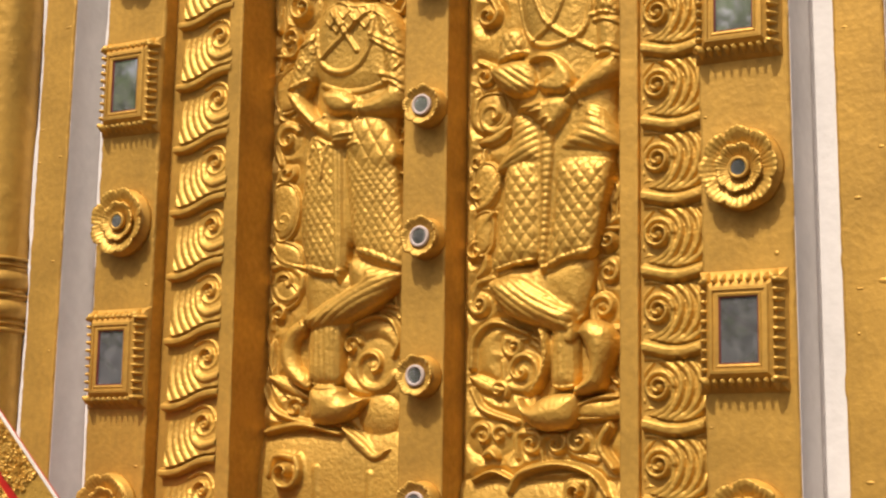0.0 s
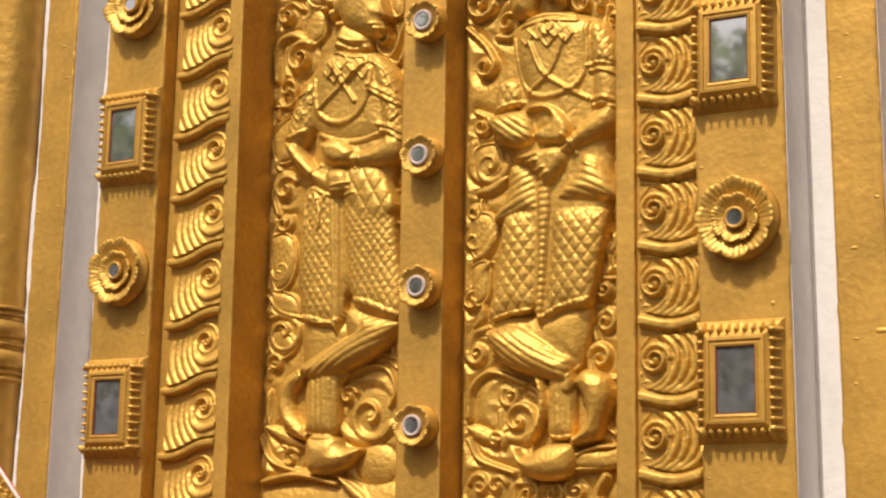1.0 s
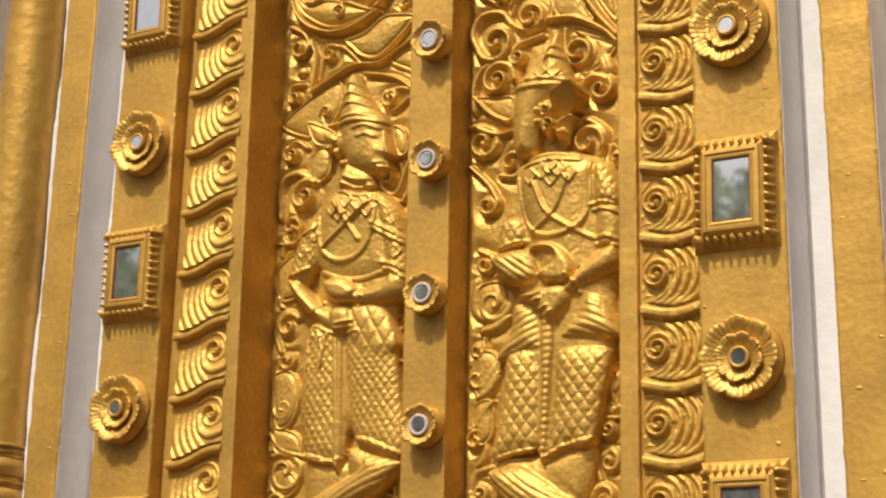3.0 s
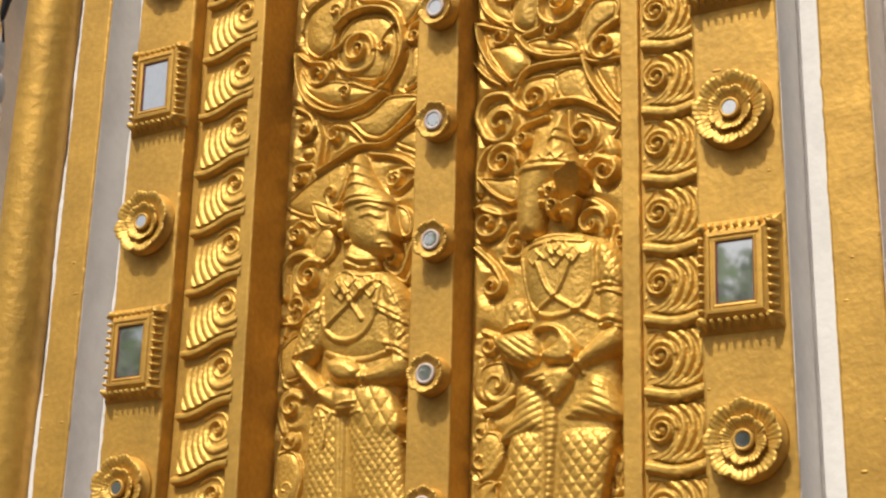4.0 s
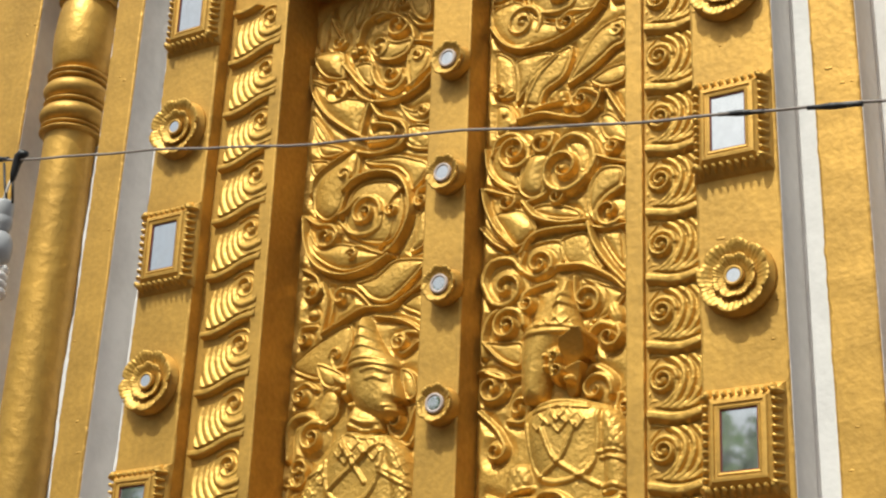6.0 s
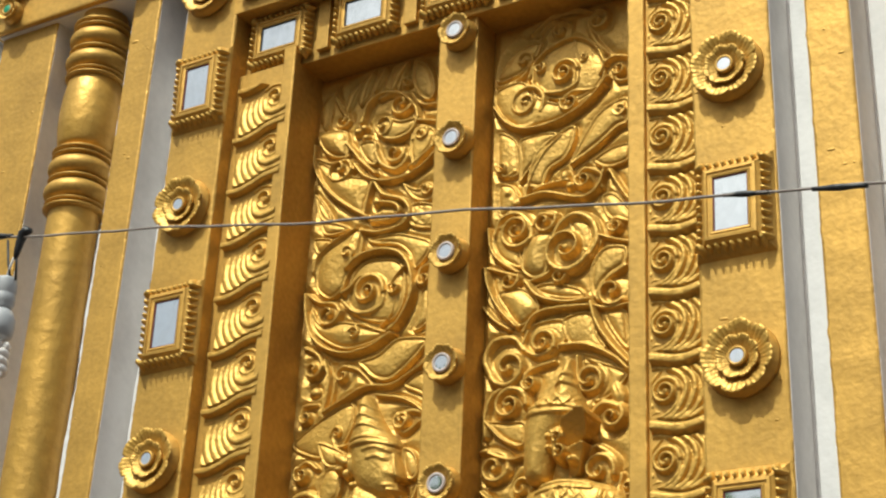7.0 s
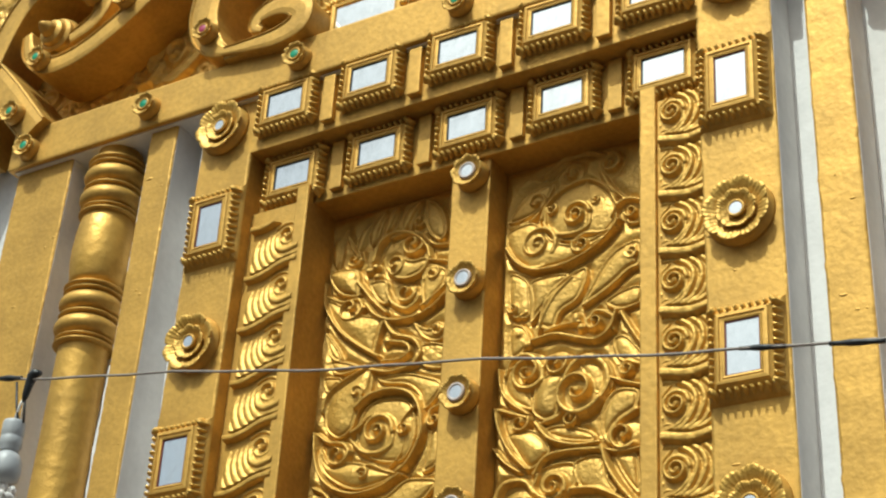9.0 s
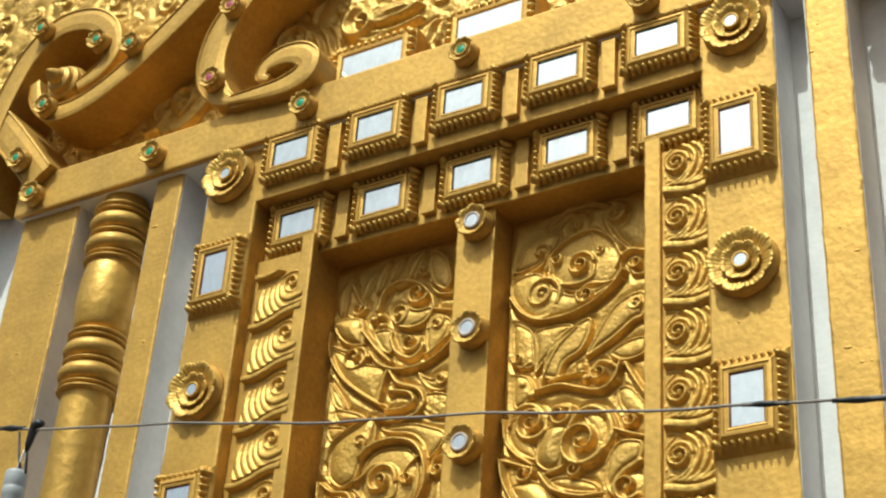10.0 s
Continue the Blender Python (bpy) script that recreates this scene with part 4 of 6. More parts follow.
left.plate([(0.754, 3.924), (0.837, 3.940), (0.907, 3.984), (0.960, 3.988), (1.051, 3.966), (1.025, 3.919), (0.952, 3.859), (0.891, 3.828), (0.827, 3.846), (0.786, 3.883)], 0.028, rim=0.009, dome=0.016, reach=0.06)
left.curl(0.693, 3.882, 1, (0.824, 3.825), (0.756, 3.893), (0.706, 3.913), w=0.012, h=0.042)
left.vine([(0.617, 3.750), (0.699, 3.785), (0.795, 3.821), (0.902, 3.811), (0.967, 3.835), (1.050, 3.876)], 0.011,0.009,0.046)
left.vine([(0.846, 3.782), (0.943, 3.757), (1.003, 3.726), (1.064, 3.674)], 0.010,0.009,0.040)
left.plate([(0.952, 3.805), (1.021, 3.847), (1.057, 3.819), (1.061, 3.744), (1.013, 3.767)], 0.018, dome=0.012)
left.curl(0.556, 3.928, -1, (0.506, 4.023), (0.570, 3.984), (0.594, 3.935), w=0.012, h=0.042)
left.vine([(0.603, 3.953), (0.629, 3.871), (0.616, 3.763)], 0.011,0.009,0.038)
left.vine([(0.640, 3.925), (0.655, 3.856), (0.645, 3.781)], 0.008,0.007,0.032)
left.boss(0.566, 3.838, 0.028, 0.022, 0.030)
left.curl(0.540, 3.743, 1, (0.579, 3.787), (0.524, 3.787), (0.514, 3.747), w=0.012, h=0.040)
left.curl(0.957, 3.666, 1, (1.052, 3.682), (0.997, 3.702), (0.939, 3.694), w=0.016, h=0.042)
left.curl(0.683, 3.662, -1, (0.735, 3.615), (0.681, 3.611), (0.658, 3.659), w=0.012, h=0.040)
left.plate([(0.484, 3.653), (0.603, 3.733), (0.729, 3.775), (0.749, 3.699), (0.710, 3.619), (0.639, 3.576), (0.538, 3.602)], 0.014, dome=0.014, reach=0.06)
left.plate([(0.600, 3.637), (0.668, 3.616), (0.732, 3.574), (0.697, 3.533), (0.635, 3.551)], 0.026, dome=0.014)
left.curl(0.542, 3.526, 1, (0.606, 3.540), (0.559, 3.571), (0.518, 3.551), w=0.014, h=0.042)
left.curl(0.608, 3.360, 1, (0.501, 3.291), (0.498, 3.418), (0.566, 3.450), (0.647, 3.405), w=0.022, h=0.048, turns=1.4)
left.plate([(0.648, 3.534), (0.710, 3.514), (0.709, 3.430), (0.643, 3.397), (0.610, 3.455)], 0.022, dome=0.014)
left.curl(0.953, 3.379, -1, (1.033, 3.420), (0.990, 3.319), (0.936, 3.340), (0.920, 3.389), w=0.016, h=0.044)
left.plate([(0.970, 3.568), (1.022, 3.539), (1.038, 3.464), (1.002, 3.445), (0.973, 3.495)], 0.030, rim=0.008, dome=0.010)
left.curl(0.957, 3.675, 1, (1.032, 3.662), (0.968, 3.625), (0.929, 3.658), w=0.014, h=0.040)
left.vine([(0.956, 3.323), (1.014, 3.285), (1.042, 3.342)], 0.010,0.008,0.034)
left.curl(0.553, 3.253, 1, (0.494, 3.198), (0.544, 3.192), (0.584, 3.228), w=0.012, h=0.040)
left.plate([(0.495, 2.717), (0.577, 2.731), (0.615, 2.648), (0.586, 2.552), (0.514, 2.537)], 0.018, dome=0.014)
left.plate([(0.486, 3.095), (0.577, 3.157), (0.630, 3.068), (0.585, 2.992), (0.506, 2.990)], 0.016, dome=0.014)
left.plate([(0.504, 2.538), (0.607, 2.511), (0.629, 2.441), (0.563, 2.432), (0.503, 2.463)], 0.016, dome=0.012)
left.plate([(0.991, 2.753), (1.048, 2.719), (1.045, 2.595), (1.019, 2.578)], 0.016, dome=0.012)
left.curl(1.021, 2.502, 1, (1.046, 2.557), (1.006, 2.545), (0.999, 2.504), w=0.012, h=0.036)
left.plate([(0.493, 2.381), (0.564, 2.400), (0.624, 2.335), (0.569, 2.290), (0.506, 2.322)], 0.018, dome=0.012)
left.plate([(1.003, 2.335), (1.051, 2.369), (1.054, 2.258), (1.017, 2.241)], 0.016, dome=0.012)
right.plate([(1.307, 2.725), (1.383, 2.727), (1.405, 2.642), (1.343, 2.573), (1.305, 2.613)], 0.018, dome=0.014)
right.plate([(1.306, 2.557), (1.377, 2.570), (1.382, 2.460), (1.337, 2.422), (1.303, 2.465)], 0.018, dome=0.014)
right.plate([(1.784, 2.610), (1.822, 2.625), (1.822, 2.518), (1.787, 2.503)], 0.016, dome=0.012)
right.curl(1.790, 2.450, 1, (1.825, 2.483), (1.779, 2.483), (1.763, 2.452), w=0.014, h=0.038)
right.plate([(1.317, 2.951), (1.402, 2.961), (1.424, 2.883), (1.361, 2.833), (1.314, 2.856)], 0.016, dome=0.012)
right.vine([(1.434, 5.124), (1.520, 5.180), (1.614, 5.181), (1.696, 5.141)], 0.012,0.010,0.026)
right.curl(1.557, 5.105, 1, (1.463, 5.111), (1.521, 5.157), (1.585, 5.127), w=0.013, h=0.028)
right.curl(1.710, 5.102, -1, (1.771, 4.931), (1.698, 5.023), (1.669, 5.109), (1.708, 5.148), w=0.016, h=0.034)
right.plate([(1.290, 4.953), (1.322, 5.036), (1.392, 5.085), (1.476, 5.078), (1.454, 5.014), (1.385, 4.959)], 0.014, dome=0.014)
right.plate([(1.440, 4.944), (1.478, 5.008), (1.536, 5.042), (1.628, 5.051), (1.698, 4.998), (1.740, 4.920), (1.732, 4.846), (1.678, 4.801), (1.588, 4.800), (1.483, 4.842)], 0.020, dome=0.014, reach=0.07)
right.vine([(1.434, 4.922), (1.455, 4.977), (1.513, 5.028), (1.619, 5.051), (1.703, 4.992), (1.744, 4.909)], 0.010,0.010,0.046)
right.curl(1.412, 5.011, 1, (1.298, 4.927), (1.386, 4.939), (1.432, 4.976), w=0.011, h=0.040)
right.plate([(1.292, 4.909), (1.386, 4.929), (1.435, 4.897), (1.483, 4.832), (1.588, 4.788), (1.723, 4.820), (1.674, 4.767), (1.590, 4.727), (1.499, 4.716), (1.406, 4.719), (1.329, 4.779), (1.293, 4.836)], 0.026, dome=0.016, reach=0.05)
right.curl(1.426, 4.823, 1, (1.296, 4.823), (1.358, 4.749), (1.441, 4.729), (1.488, 4.777), w=0.018, h=0.050, turns=1.6)
right.curl(1.581, 4.908, 1, (1.446, 4.907), (1.483, 4.857), (1.564, 4.836), (1.628, 4.854), (1.636, 4.914), w=0.017, h=0.056, turns=1.6)
right.curl(1.480, 4.954, -1, (1.451, 4.905), (1.454, 4.960), (1.491, 4.975), w=0.012, h=0.050)
right.curl(1.606, 4.779, 1, (1.745, 4.819), (1.678, 4.813), (1.615, 4.824), (1.570, 4.797), w=0.013, h=0.052)
right.curl(1.658, 4.956, 1, (1.617, 5.044), (1.634, 4.986), (1.644, 4.945), w=0.009, h=0.044)
right.vine([(1.295, 4.835), (1.346, 4.761), (1.418, 4.716), (1.522, 4.710), (1.612, 4.731), (1.697, 4.780), (1.754, 4.845)], 0.012,0.010,0.056)
right.vine([(1.722, 4.872), (1.744, 4.914), (1.785, 4.927), (1.838, 4.909)], 0.011,0.009,0.040)
right.curl(1.798, 4.872, 1, (1.834, 4.820), (1.790, 4.827), (1.772, 4.871), w=0.011, h=0.040)
right.plate([(1.605, 4.526), (1.659, 4.632), (1.713, 4.706), (1.773, 4.740), (1.838, 4.740), (1.838, 4.645), (1.795, 4.628), (1.747, 4.593), (1.682, 4.554)], 0.030, rim=0.010, dome=0.018, reach=0.05)
right.curl(1.806, 4.698, 1, (1.847, 4.729), (1.790, 4.738), (1.777, 4.700), w=0.011, h=0.050)
right.plate([(1.433, 4.501), (1.461, 4.599), (1.523, 4.654), (1.617, 4.688), (1.627, 4.635), (1.593, 4.561), (1.527, 4.525), (1.502, 4.468), (1.461, 4.468)], 0.026, rim=0.009, dome=0.012)
right.vine([(1.431, 4.434), (1.451, 4.508), (1.502, 4.595), (1.573, 4.656)], 0.010,0.009,0.046)
right.vine([(1.413, 4.433), (1.507, 4.438), (1.579, 4.412), (1.663, 4.385), (1.719, 4.413), (1.744, 4.482)], 0.013,0.012,0.050)
right.curl(1.662, 4.456, 1, (1.732, 4.410), (1.727, 4.464), (1.665, 4.500), (1.631, 4.469), w=0.013, h=0.048)
right.vine([(1.462, 4.459), (1.529, 4.471), (1.604, 4.468)], 0.010,0.009,0.042)
right.boss(1.586, 4.486, 0.022, 0.030, 0.048)
right.boss(1.605, 4.446, 0.020, 0.020, 0.044)
right.plate([(1.403, 4.682), (1.550, 4.676), (1.502, 4.618), (1.440, 4.544), (1.401, 4.503), (1.402, 4.599)], 0.024, dome=0.016)
right.plate([(1.303, 4.729), (1.379, 4.692), (1.401, 4.617), (1.399, 4.542), (1.349, 4.537), (1.310, 4.573)], 0.020, dome=0.012)
right.curl(1.331, 4.582, 1, (1.385, 4.557), (1.339, 4.544), (1.307, 4.583), w=0.012, h=0.042)
right.plate([(1.313, 4.508), (1.369, 4.505), (1.403, 4.439), (1.364, 4.389), (1.319, 4.390)], 0.022, dome=0.014)
right.boss(1.359, 4.467, 0.020, 0.018, 0.048)
right.boss(1.391, 4.420, 0.018, 0.018, 0.046)
right.plate([(1.700, 4.528), (1.769, 4.561), (1.839, 4.559), (1.839, 4.497), (1.774, 4.480), (1.722, 4.496)], 0.026, dome=0.012)
right.vine([(1.762, 4.470), (1.796, 4.405), (1.843, 4.326)], 0.013,0.010,0.046)
right.plate([(1.724, 4.373), (1.771, 4.385), (1.839, 4.302), (1.839, 4.253), (1.750, 4.292)], 0.014, dome=0.014)
right.plate([(1.300, 4.302), (1.340, 4.350), (1.400, 4.260), (1.422, 4.166), (1.344, 4.204), (1.306, 4.256)], 0.020, dome=0.012)
right.curl(1.401, 4.310, -1, (1.309, 4.313), (1.331, 4.371), (1.395, 4.383), (1.450, 4.330), (1.456, 4.269), w=0.019, h=0.050, turns=1.7)
right.vine([(1.285, 4.341), (1.297, 4.263), (1.335, 4.206), (1.409, 4.147)], 0.011,0.010,0.046)
right.plate([(1.417, 4.188), (1.442, 4.261), (1.491, 4.290), (1.549, 4.268), (1.533, 4.198), (1.520, 4.128), (1.472, 4.112), (1.427, 4.143)], 0.026, dome=0.034, reach=0.07)
right.curl(1.511, 4.320, -1, (1.464, 4.318), (1.490, 4.356), (1.553, 4.341), w=0.014, h=0.050)
right.plate([(1.600, 4.313), (1.676, 4.296), (1.698, 4.226), (1.673, 4.178), (1.633, 4.219), (1.611, 4.267)], 0.016, dome=0.010)
right.curl(1.599, 4.201, -1, (1.538, 4.137), (1.541, 4.240), (1.576, 4.306), (1.637, 4.326), (1.698, 4.282), (1.713, 4.210), (1.681, 4.157), w=0.022, h=0.056, turns=1.5)
right.curl(1.569, 4.102, -1, (1.441, 4.106), (1.503, 4.114), (1.555, 4.137), (1.595, 4.112), w=0.012, h=0.046)
right.vine([(1.441, 4.106), (1.495, 4.039), (1.592, 3.999), (1.686, 3.992)], 0.015,0.012,0.056)
right.plate([(1.459, 4.080), (1.525, 4.092), (1.613, 4.064), (1.660, 4.033), (1.656, 4.007), (1.581, 4.018), (1.504, 4.046)], 0.016, dome=0.010)
right.plate([(1.686, 4.034), (1.690, 4.113), (1.741, 4.178), (1.826, 4.164), (1.826, 4.097), (1.762, 4.060), (1.724, 4.009), (1.741, 3.973), (1.712, 3.983)], 0.028, rim=0.010, dome=0.014)
right.curl(1.771, 4.006, -1, (1.825, 4.093), (1.754, 4.058), (1.724, 4.009), (1.754, 3.966), (1.808, 3.968), w=0.016, h=0.050)
right.curl(1.784, 4.250, 1, (1.826, 4.261), (1.780, 4.281), (1.758, 4.255), w=0.013, h=0.044)
right.vine([(1.720, 4.230), (1.763, 4.208), (1.834, 4.179)], 0.010,0.009,0.042)
right.curl(1.376, 4.119, -1, (1.276, 4.192), (1.336, 4.166), (1.409, 4.134), w=0.013, h=0.048)
right.vine([(1.276, 4.188), (1.297, 4.101), (1.344, 4.014), (1.409, 3.942)], 0.013,0.011,0.050)
right.vine([(1.271, 4.041), (1.318, 3.984), (1.377, 3.939)], 0.011,0.009,0.040)
right.plate([(1.324, 4.086), (1.428, 4.087), (1.496, 4.009), (1.461, 3.957), (1.408, 3.946), (1.358, 4.015)], 0.022, dome=0.028, reach=0.06)
right.plate([(1.436, 3.894), (1.470, 3.947), (1.582, 3.946), (1.602, 3.880), (1.559, 3.822), (1.486, 3.815), (1.446, 3.847)], 0.016, rim=0.010, dome=0.006)
right.curl(1.511, 3.864, 1, (1.451, 3.917), (1.437, 3.861), (1.497, 3.821), (1.555, 3.843), w=0.017, h=0.048, turns=1.4)
right.vine([(1.436, 3.915), (1.483, 3.974), (1.570, 3.982), (1.703, 3.968)], 0.013,0.012,0.050)
right.plate([(1.584, 3.942), (1.686, 3.951), (1.716, 3.863), (1.746, 3.808), (1.640, 3.836), (1.602, 3.855)], 0.020, dome=0.008)
right.vine([(1.695, 3.978), (1.716, 3.904), (1.766, 3.821), (1.832, 3.740)], 0.015,0.012,0.054)
right.vine([(1.580, 3.843), (1.678, 3.829), (1.779, 3.770), (1.832, 3.716)], 0.014,0.011,0.050)
right.plate([(1.737, 3.936), (1.816, 3.937), (1.829, 3.866), (1.828, 3.789), (1.779, 3.843)], 0.012, dome=0.022)
right.vine([(1.699, 3.969), (1.762, 3.948), (1.833, 3.950)], 0.010,0.009,0.044)
right.curl(1.383, 3.796, 1, (1.437, 3.852), (1.396, 3.902), (1.320, 3.903), (1.286, 3.842), (1.315, 3.770), w=0.021, h=0.050, turns=1.3)
right.curl(1.465, 3.728, 1, (1.555, 3.790), (1.465, 3.773), (1.435, 3.729), w=0.015, h=0.048)
right.curl(1.687, 3.706, 1, (1.641, 3.795), (1.645, 3.717), (1.667, 3.669), (1.721, 3.668), w=0.016, h=0.046)
right.plate([(1.668, 3.790), (1.803, 3.729), (1.828, 3.701), (1.762, 3.637), (1.700, 3.627), (1.741, 3.680), (1.737, 3.731)], 0.014, dome=0.012)
right.curl(1.391, 3.658, 1, (1.298, 3.561), (1.296, 3.653), (1.334, 3.713), (1.411, 3.712), (1.456, 3.652), w=0.020, h=0.052, turns=1.6)
right.plate([(1.297, 3.612), (1.381, 3.603), (1.451, 3.588), (1.444, 3.509), (1.369, 3.536)], 0.026, dome=0.010)
right.vine([(1.297, 3.612), (1.360, 3.545), (1.422, 3.508)], 0.009,0.008,0.046)
right.curl(1.774, 3.560, -1, (1.701, 3.499), (1.692, 3.569), (1.737, 3.613), (1.803, 3.591), w=0.019, h=0.050)
right.boss(1.791, 3.642, 0.03, 0.05, 0.036, 20, 0.5, 0.006, folds)
right.curl(1.335, 3.444, -1, (1.281, 3.508), (1.311, 3.508), (1.377, 3.481), (1.387, 3.432), w=0.018, h=0.046)
right.curl(1.444, 3.360, 1, (1.397, 3.322), (1.455, 3.313), (1.482, 3.349), w=0.017, h=0.044)
right.vine([(1.312, 3.499), (1.389, 3.467), (1.453, 3.471)], 0.010,0.008,0.044)
right.curl(1.356, 3.224, -1, (1.283, 3.368), (1.354, 3.298), (1.392, 3.234), w=0.015, h=0.044)
right.curl(1.723, 3.388, 1, (1.684, 3.445), (1.715, 3.469), (1.780, 3.420), (1.779, 3.368), w=0.019, h=0.046)
right.curl(1.827, 3.315, 1, (1.806, 3.364), (1.795, 3.316), w=0.015, h=0.042)
for r in (left, right):
    r.swell(0.020, 0.045)
    r.settle(0.80)
    r.soften(1)


def door_leaf(name, r, label):
    d = empty(name, (r.x[0] + r.x[-1]) / 2, YD, BASE)
    cx = d.location.x
    part("board", boxes((r.x[0] - cx, r.x[-1] - cx, 0.012, 0.07, 0, ZTOP - BASE)), GOLD, d)
    part("lower_panel", boxes((r.x[0] - cx + 0.002, r.x[-1] - cx - 0.002, -0.03, 0.012, 0, 1.55 - BASE), bevel=0.006), GOLD, d)
    r.mesh("carved_panel", CARVED, d, 0.0, dx=cx, dz=BASE)
    return tagged(d, label, "door")


door_leaf("door_leaf", left, "closed gilded door leaf carved with scrolling foliage")
door_leaf("door_leaf", right, "closed gilded door leaf carved with curling vines")
stile = empty("door_stile", XC, 0, BASE)
part("cover_strip", rough_post(-0.083, 0.083, YST, YD - 0.05, 0, ZTOP - BASE, 0.007, 0.002, 9), GOLD, stile)
part("meeting_post", rough_post(-0.080, 0.080, YD - 0.05, YD + 0.01, 0, ZTOP - BASE, 0.004, 0.001, 4), GOLD, stile)
tagged(stile, "plain gold centre stile between the door leaves", "door stile")
small = tagged(rosette(0.066, 0.062, 8, MIRROR, rings=1, mount=PALE), "small gold rosette with mirror centre on the door stile", "rosette", group="rosettes on the door stile")
scatter(small, [(1.203, YST, 5.114), (1.211, YST, 4.655), (1.210, YST, 4.202), (1.213, YST, 3.785), (1.213, YST, 3.360), (1.206, YST, 2.905), (1.206, YST, 2.474), (1.200, YST, 2.031), (1.205, YST, 1.635)])


# ---- the two guardian figures carved on the leaves, each one plain mesh ----
fig = Relief(0.47, 1.105, 1.80, 3.84, 0.0030, 0.0014)
fig.form([(0.698, 3.295), (0.791, 3.360), (0.909, 3.343), (1.027, 3.250), (1.047, 3.011), (1.015, 2.859), (1.053, 2.626), (1.068, 2.404), (0.898, 2.437), (0.837, 2.490), (0.823, 2.399), (0.674, 2.420), (0.638, 2.600), (0.649, 2.776), (0.677, 2.953), (0.686, 3.133)], 0.066, 0.07, base=0.25)
fig.form([(0.680, 2.883), (0.809, 2.884), (0.830, 2.760), (0.835, 2.566), (0.823, 2.399), (0.679, 2.419), (0.642, 2.600), (0.658, 2.776)], 0.082, 0.06, lozenge, 0.6)
fig.form([(0.827, 2.894), (0.935, 2.906), (1.011, 2.850), (1.043, 2.665), (1.068, 2.404), (0.898, 2.444), (0.847, 2.604)], 0.090, 0.065, lozenge, 0.6)
fig.form([(0.758, 2.875), (0.819, 2.869), (0.833, 2.605), (0.828, 2.380), (0.791, 2.382), (0.773, 2.610)], 0.080, 0.02, folds)
fig.form([(0.842, 2.920), (0.964, 2.915), (1.011, 2.859), (1.040, 2.770), (0.979, 2.724), (0.906, 2.738), (0.840, 2.808)], 0.096, 0.055, leaves, 0.7)
fig.form([(0.661, 2.426), (0.843, 2.399), (0.860, 2.300), (0.827, 2.197), (0.688, 2.203)], 0.062, 0.06)
fig.form([(0.851, 2.452), (1.054, 2.402), (1.060, 2.345), (0.923, 2.296), (0.850, 2.338)], 0.078, 0.06)
fig.form([(0.894, 2.377), (0.924, 2.419), (1.059, 2.394), (1.051, 2.353), (0.977, 2.290), (0.884, 2.245), (0.748, 2.206), (0.688, 2.212), (0.663, 2.256), (0.745, 2.305), (0.836, 2.346)], 0.094, 0.045, folds_left)
fig.form([(0.649, 2.253), (0.682, 2.232), (0.674, 2.203), (0.638, 2.172), (0.629, 2.138), (0.645, 2.096), (0.684, 2.051), (0.686, 2.007), (0.629, 2.024), (0.580, 2.071), (0.558, 2.141), (0.584, 2.217)], 0.072, 0.035)
fig.form([(0.700, 2.250), (0.807, 2.245), (0.815, 2.113), (0.800, 2.023), (0.689, 2.030), (0.672, 2.118)], 0.070, 0.04, folds)
fig.form([(0.699, 2.018), (0.805, 2.019), (0.838, 1.985), (0.914, 1.979), (0.893, 1.943), (0.818, 1.896), (0.713, 1.894), (0.688, 1.947)], 0.088, 0.05)
fig.trace([(0.692, 2.026), (0.750, 2.017), (0.805, 2.021)], 0.0088, 0.0119)
fig.trace([(0.644, 2.257), (0.668, 2.232), (0.664, 2.210)], 0.0104, 0.0119)
fig.trace([(0.656, 2.430), (0.718, 2.413), (0.807, 2.386)], 0.0112, 0.0102)
fig.trace([(0.859, 2.471), (0.941, 2.454), (1.058, 2.405)], 0.0128, 0.0102)
fig.form([(0.752, 3.354), (0.683, 3.285), (0.672, 3.144), (0.720, 3.041), (0.839, 2.992), (0.999, 3.015), (1.021, 3.154), (0.989, 3.277), (0.889, 3.343)], 0.084, 0.07)
fig.form([(0.724, 3.057), (0.993, 3.039), (0.984, 2.932), (0.800, 2.931)], 0.072, 0.05)
fig.form([(0.694, 3.255), (0.633, 3.238), (0.589, 3.153), (0.566, 3.050), (0.621, 3.012), (0.672, 3.055), (0.701, 3.128)], 0.078, 0.035, mail)
fig.form([(0.566, 3.050), (0.599, 2.982), (0.680, 2.902), (0.758, 2.839), (0.847, 2.831), (0.868, 2.872), (0.792, 2.922), (0.720, 2.946), (0.660, 3.004), (0.619, 3.048)], 0.096, 0.035)
fig.form([(0.759, 2.922), (0.842, 2.929), (0.872, 2.879), (0.846, 2.835), (0.782, 2.829)], 0.108, 0.03)
fig.form([(0.923, 3.318), (1.007, 3.275), (1.056, 3.169), (1.077, 3.025), (1.058, 2.969), (1.000, 2.975), (0.975, 3.041), (0.952, 3.162)], 0.092, 0.045, mail)
fig.form([(1.077, 3.010), (1.060, 2.934), (0.975, 2.912), (0.866, 2.919), (0.772, 2.948), (0.731, 3.004), (0.791, 3.025), (0.886, 2.988), (0.972, 3.010), (1.007, 3.037)], 0.104, 0.04)
fig.form([(0.730, 3.024), (0.814, 3.031), (0.886, 2.984), (0.861, 2.931), (0.767, 2.945)], 0.116, 0.03)
fig.form([(0.790, 3.448), (0.891, 3.413), (0.913, 3.336), (0.766, 3.356)], 0.078, 0.04)
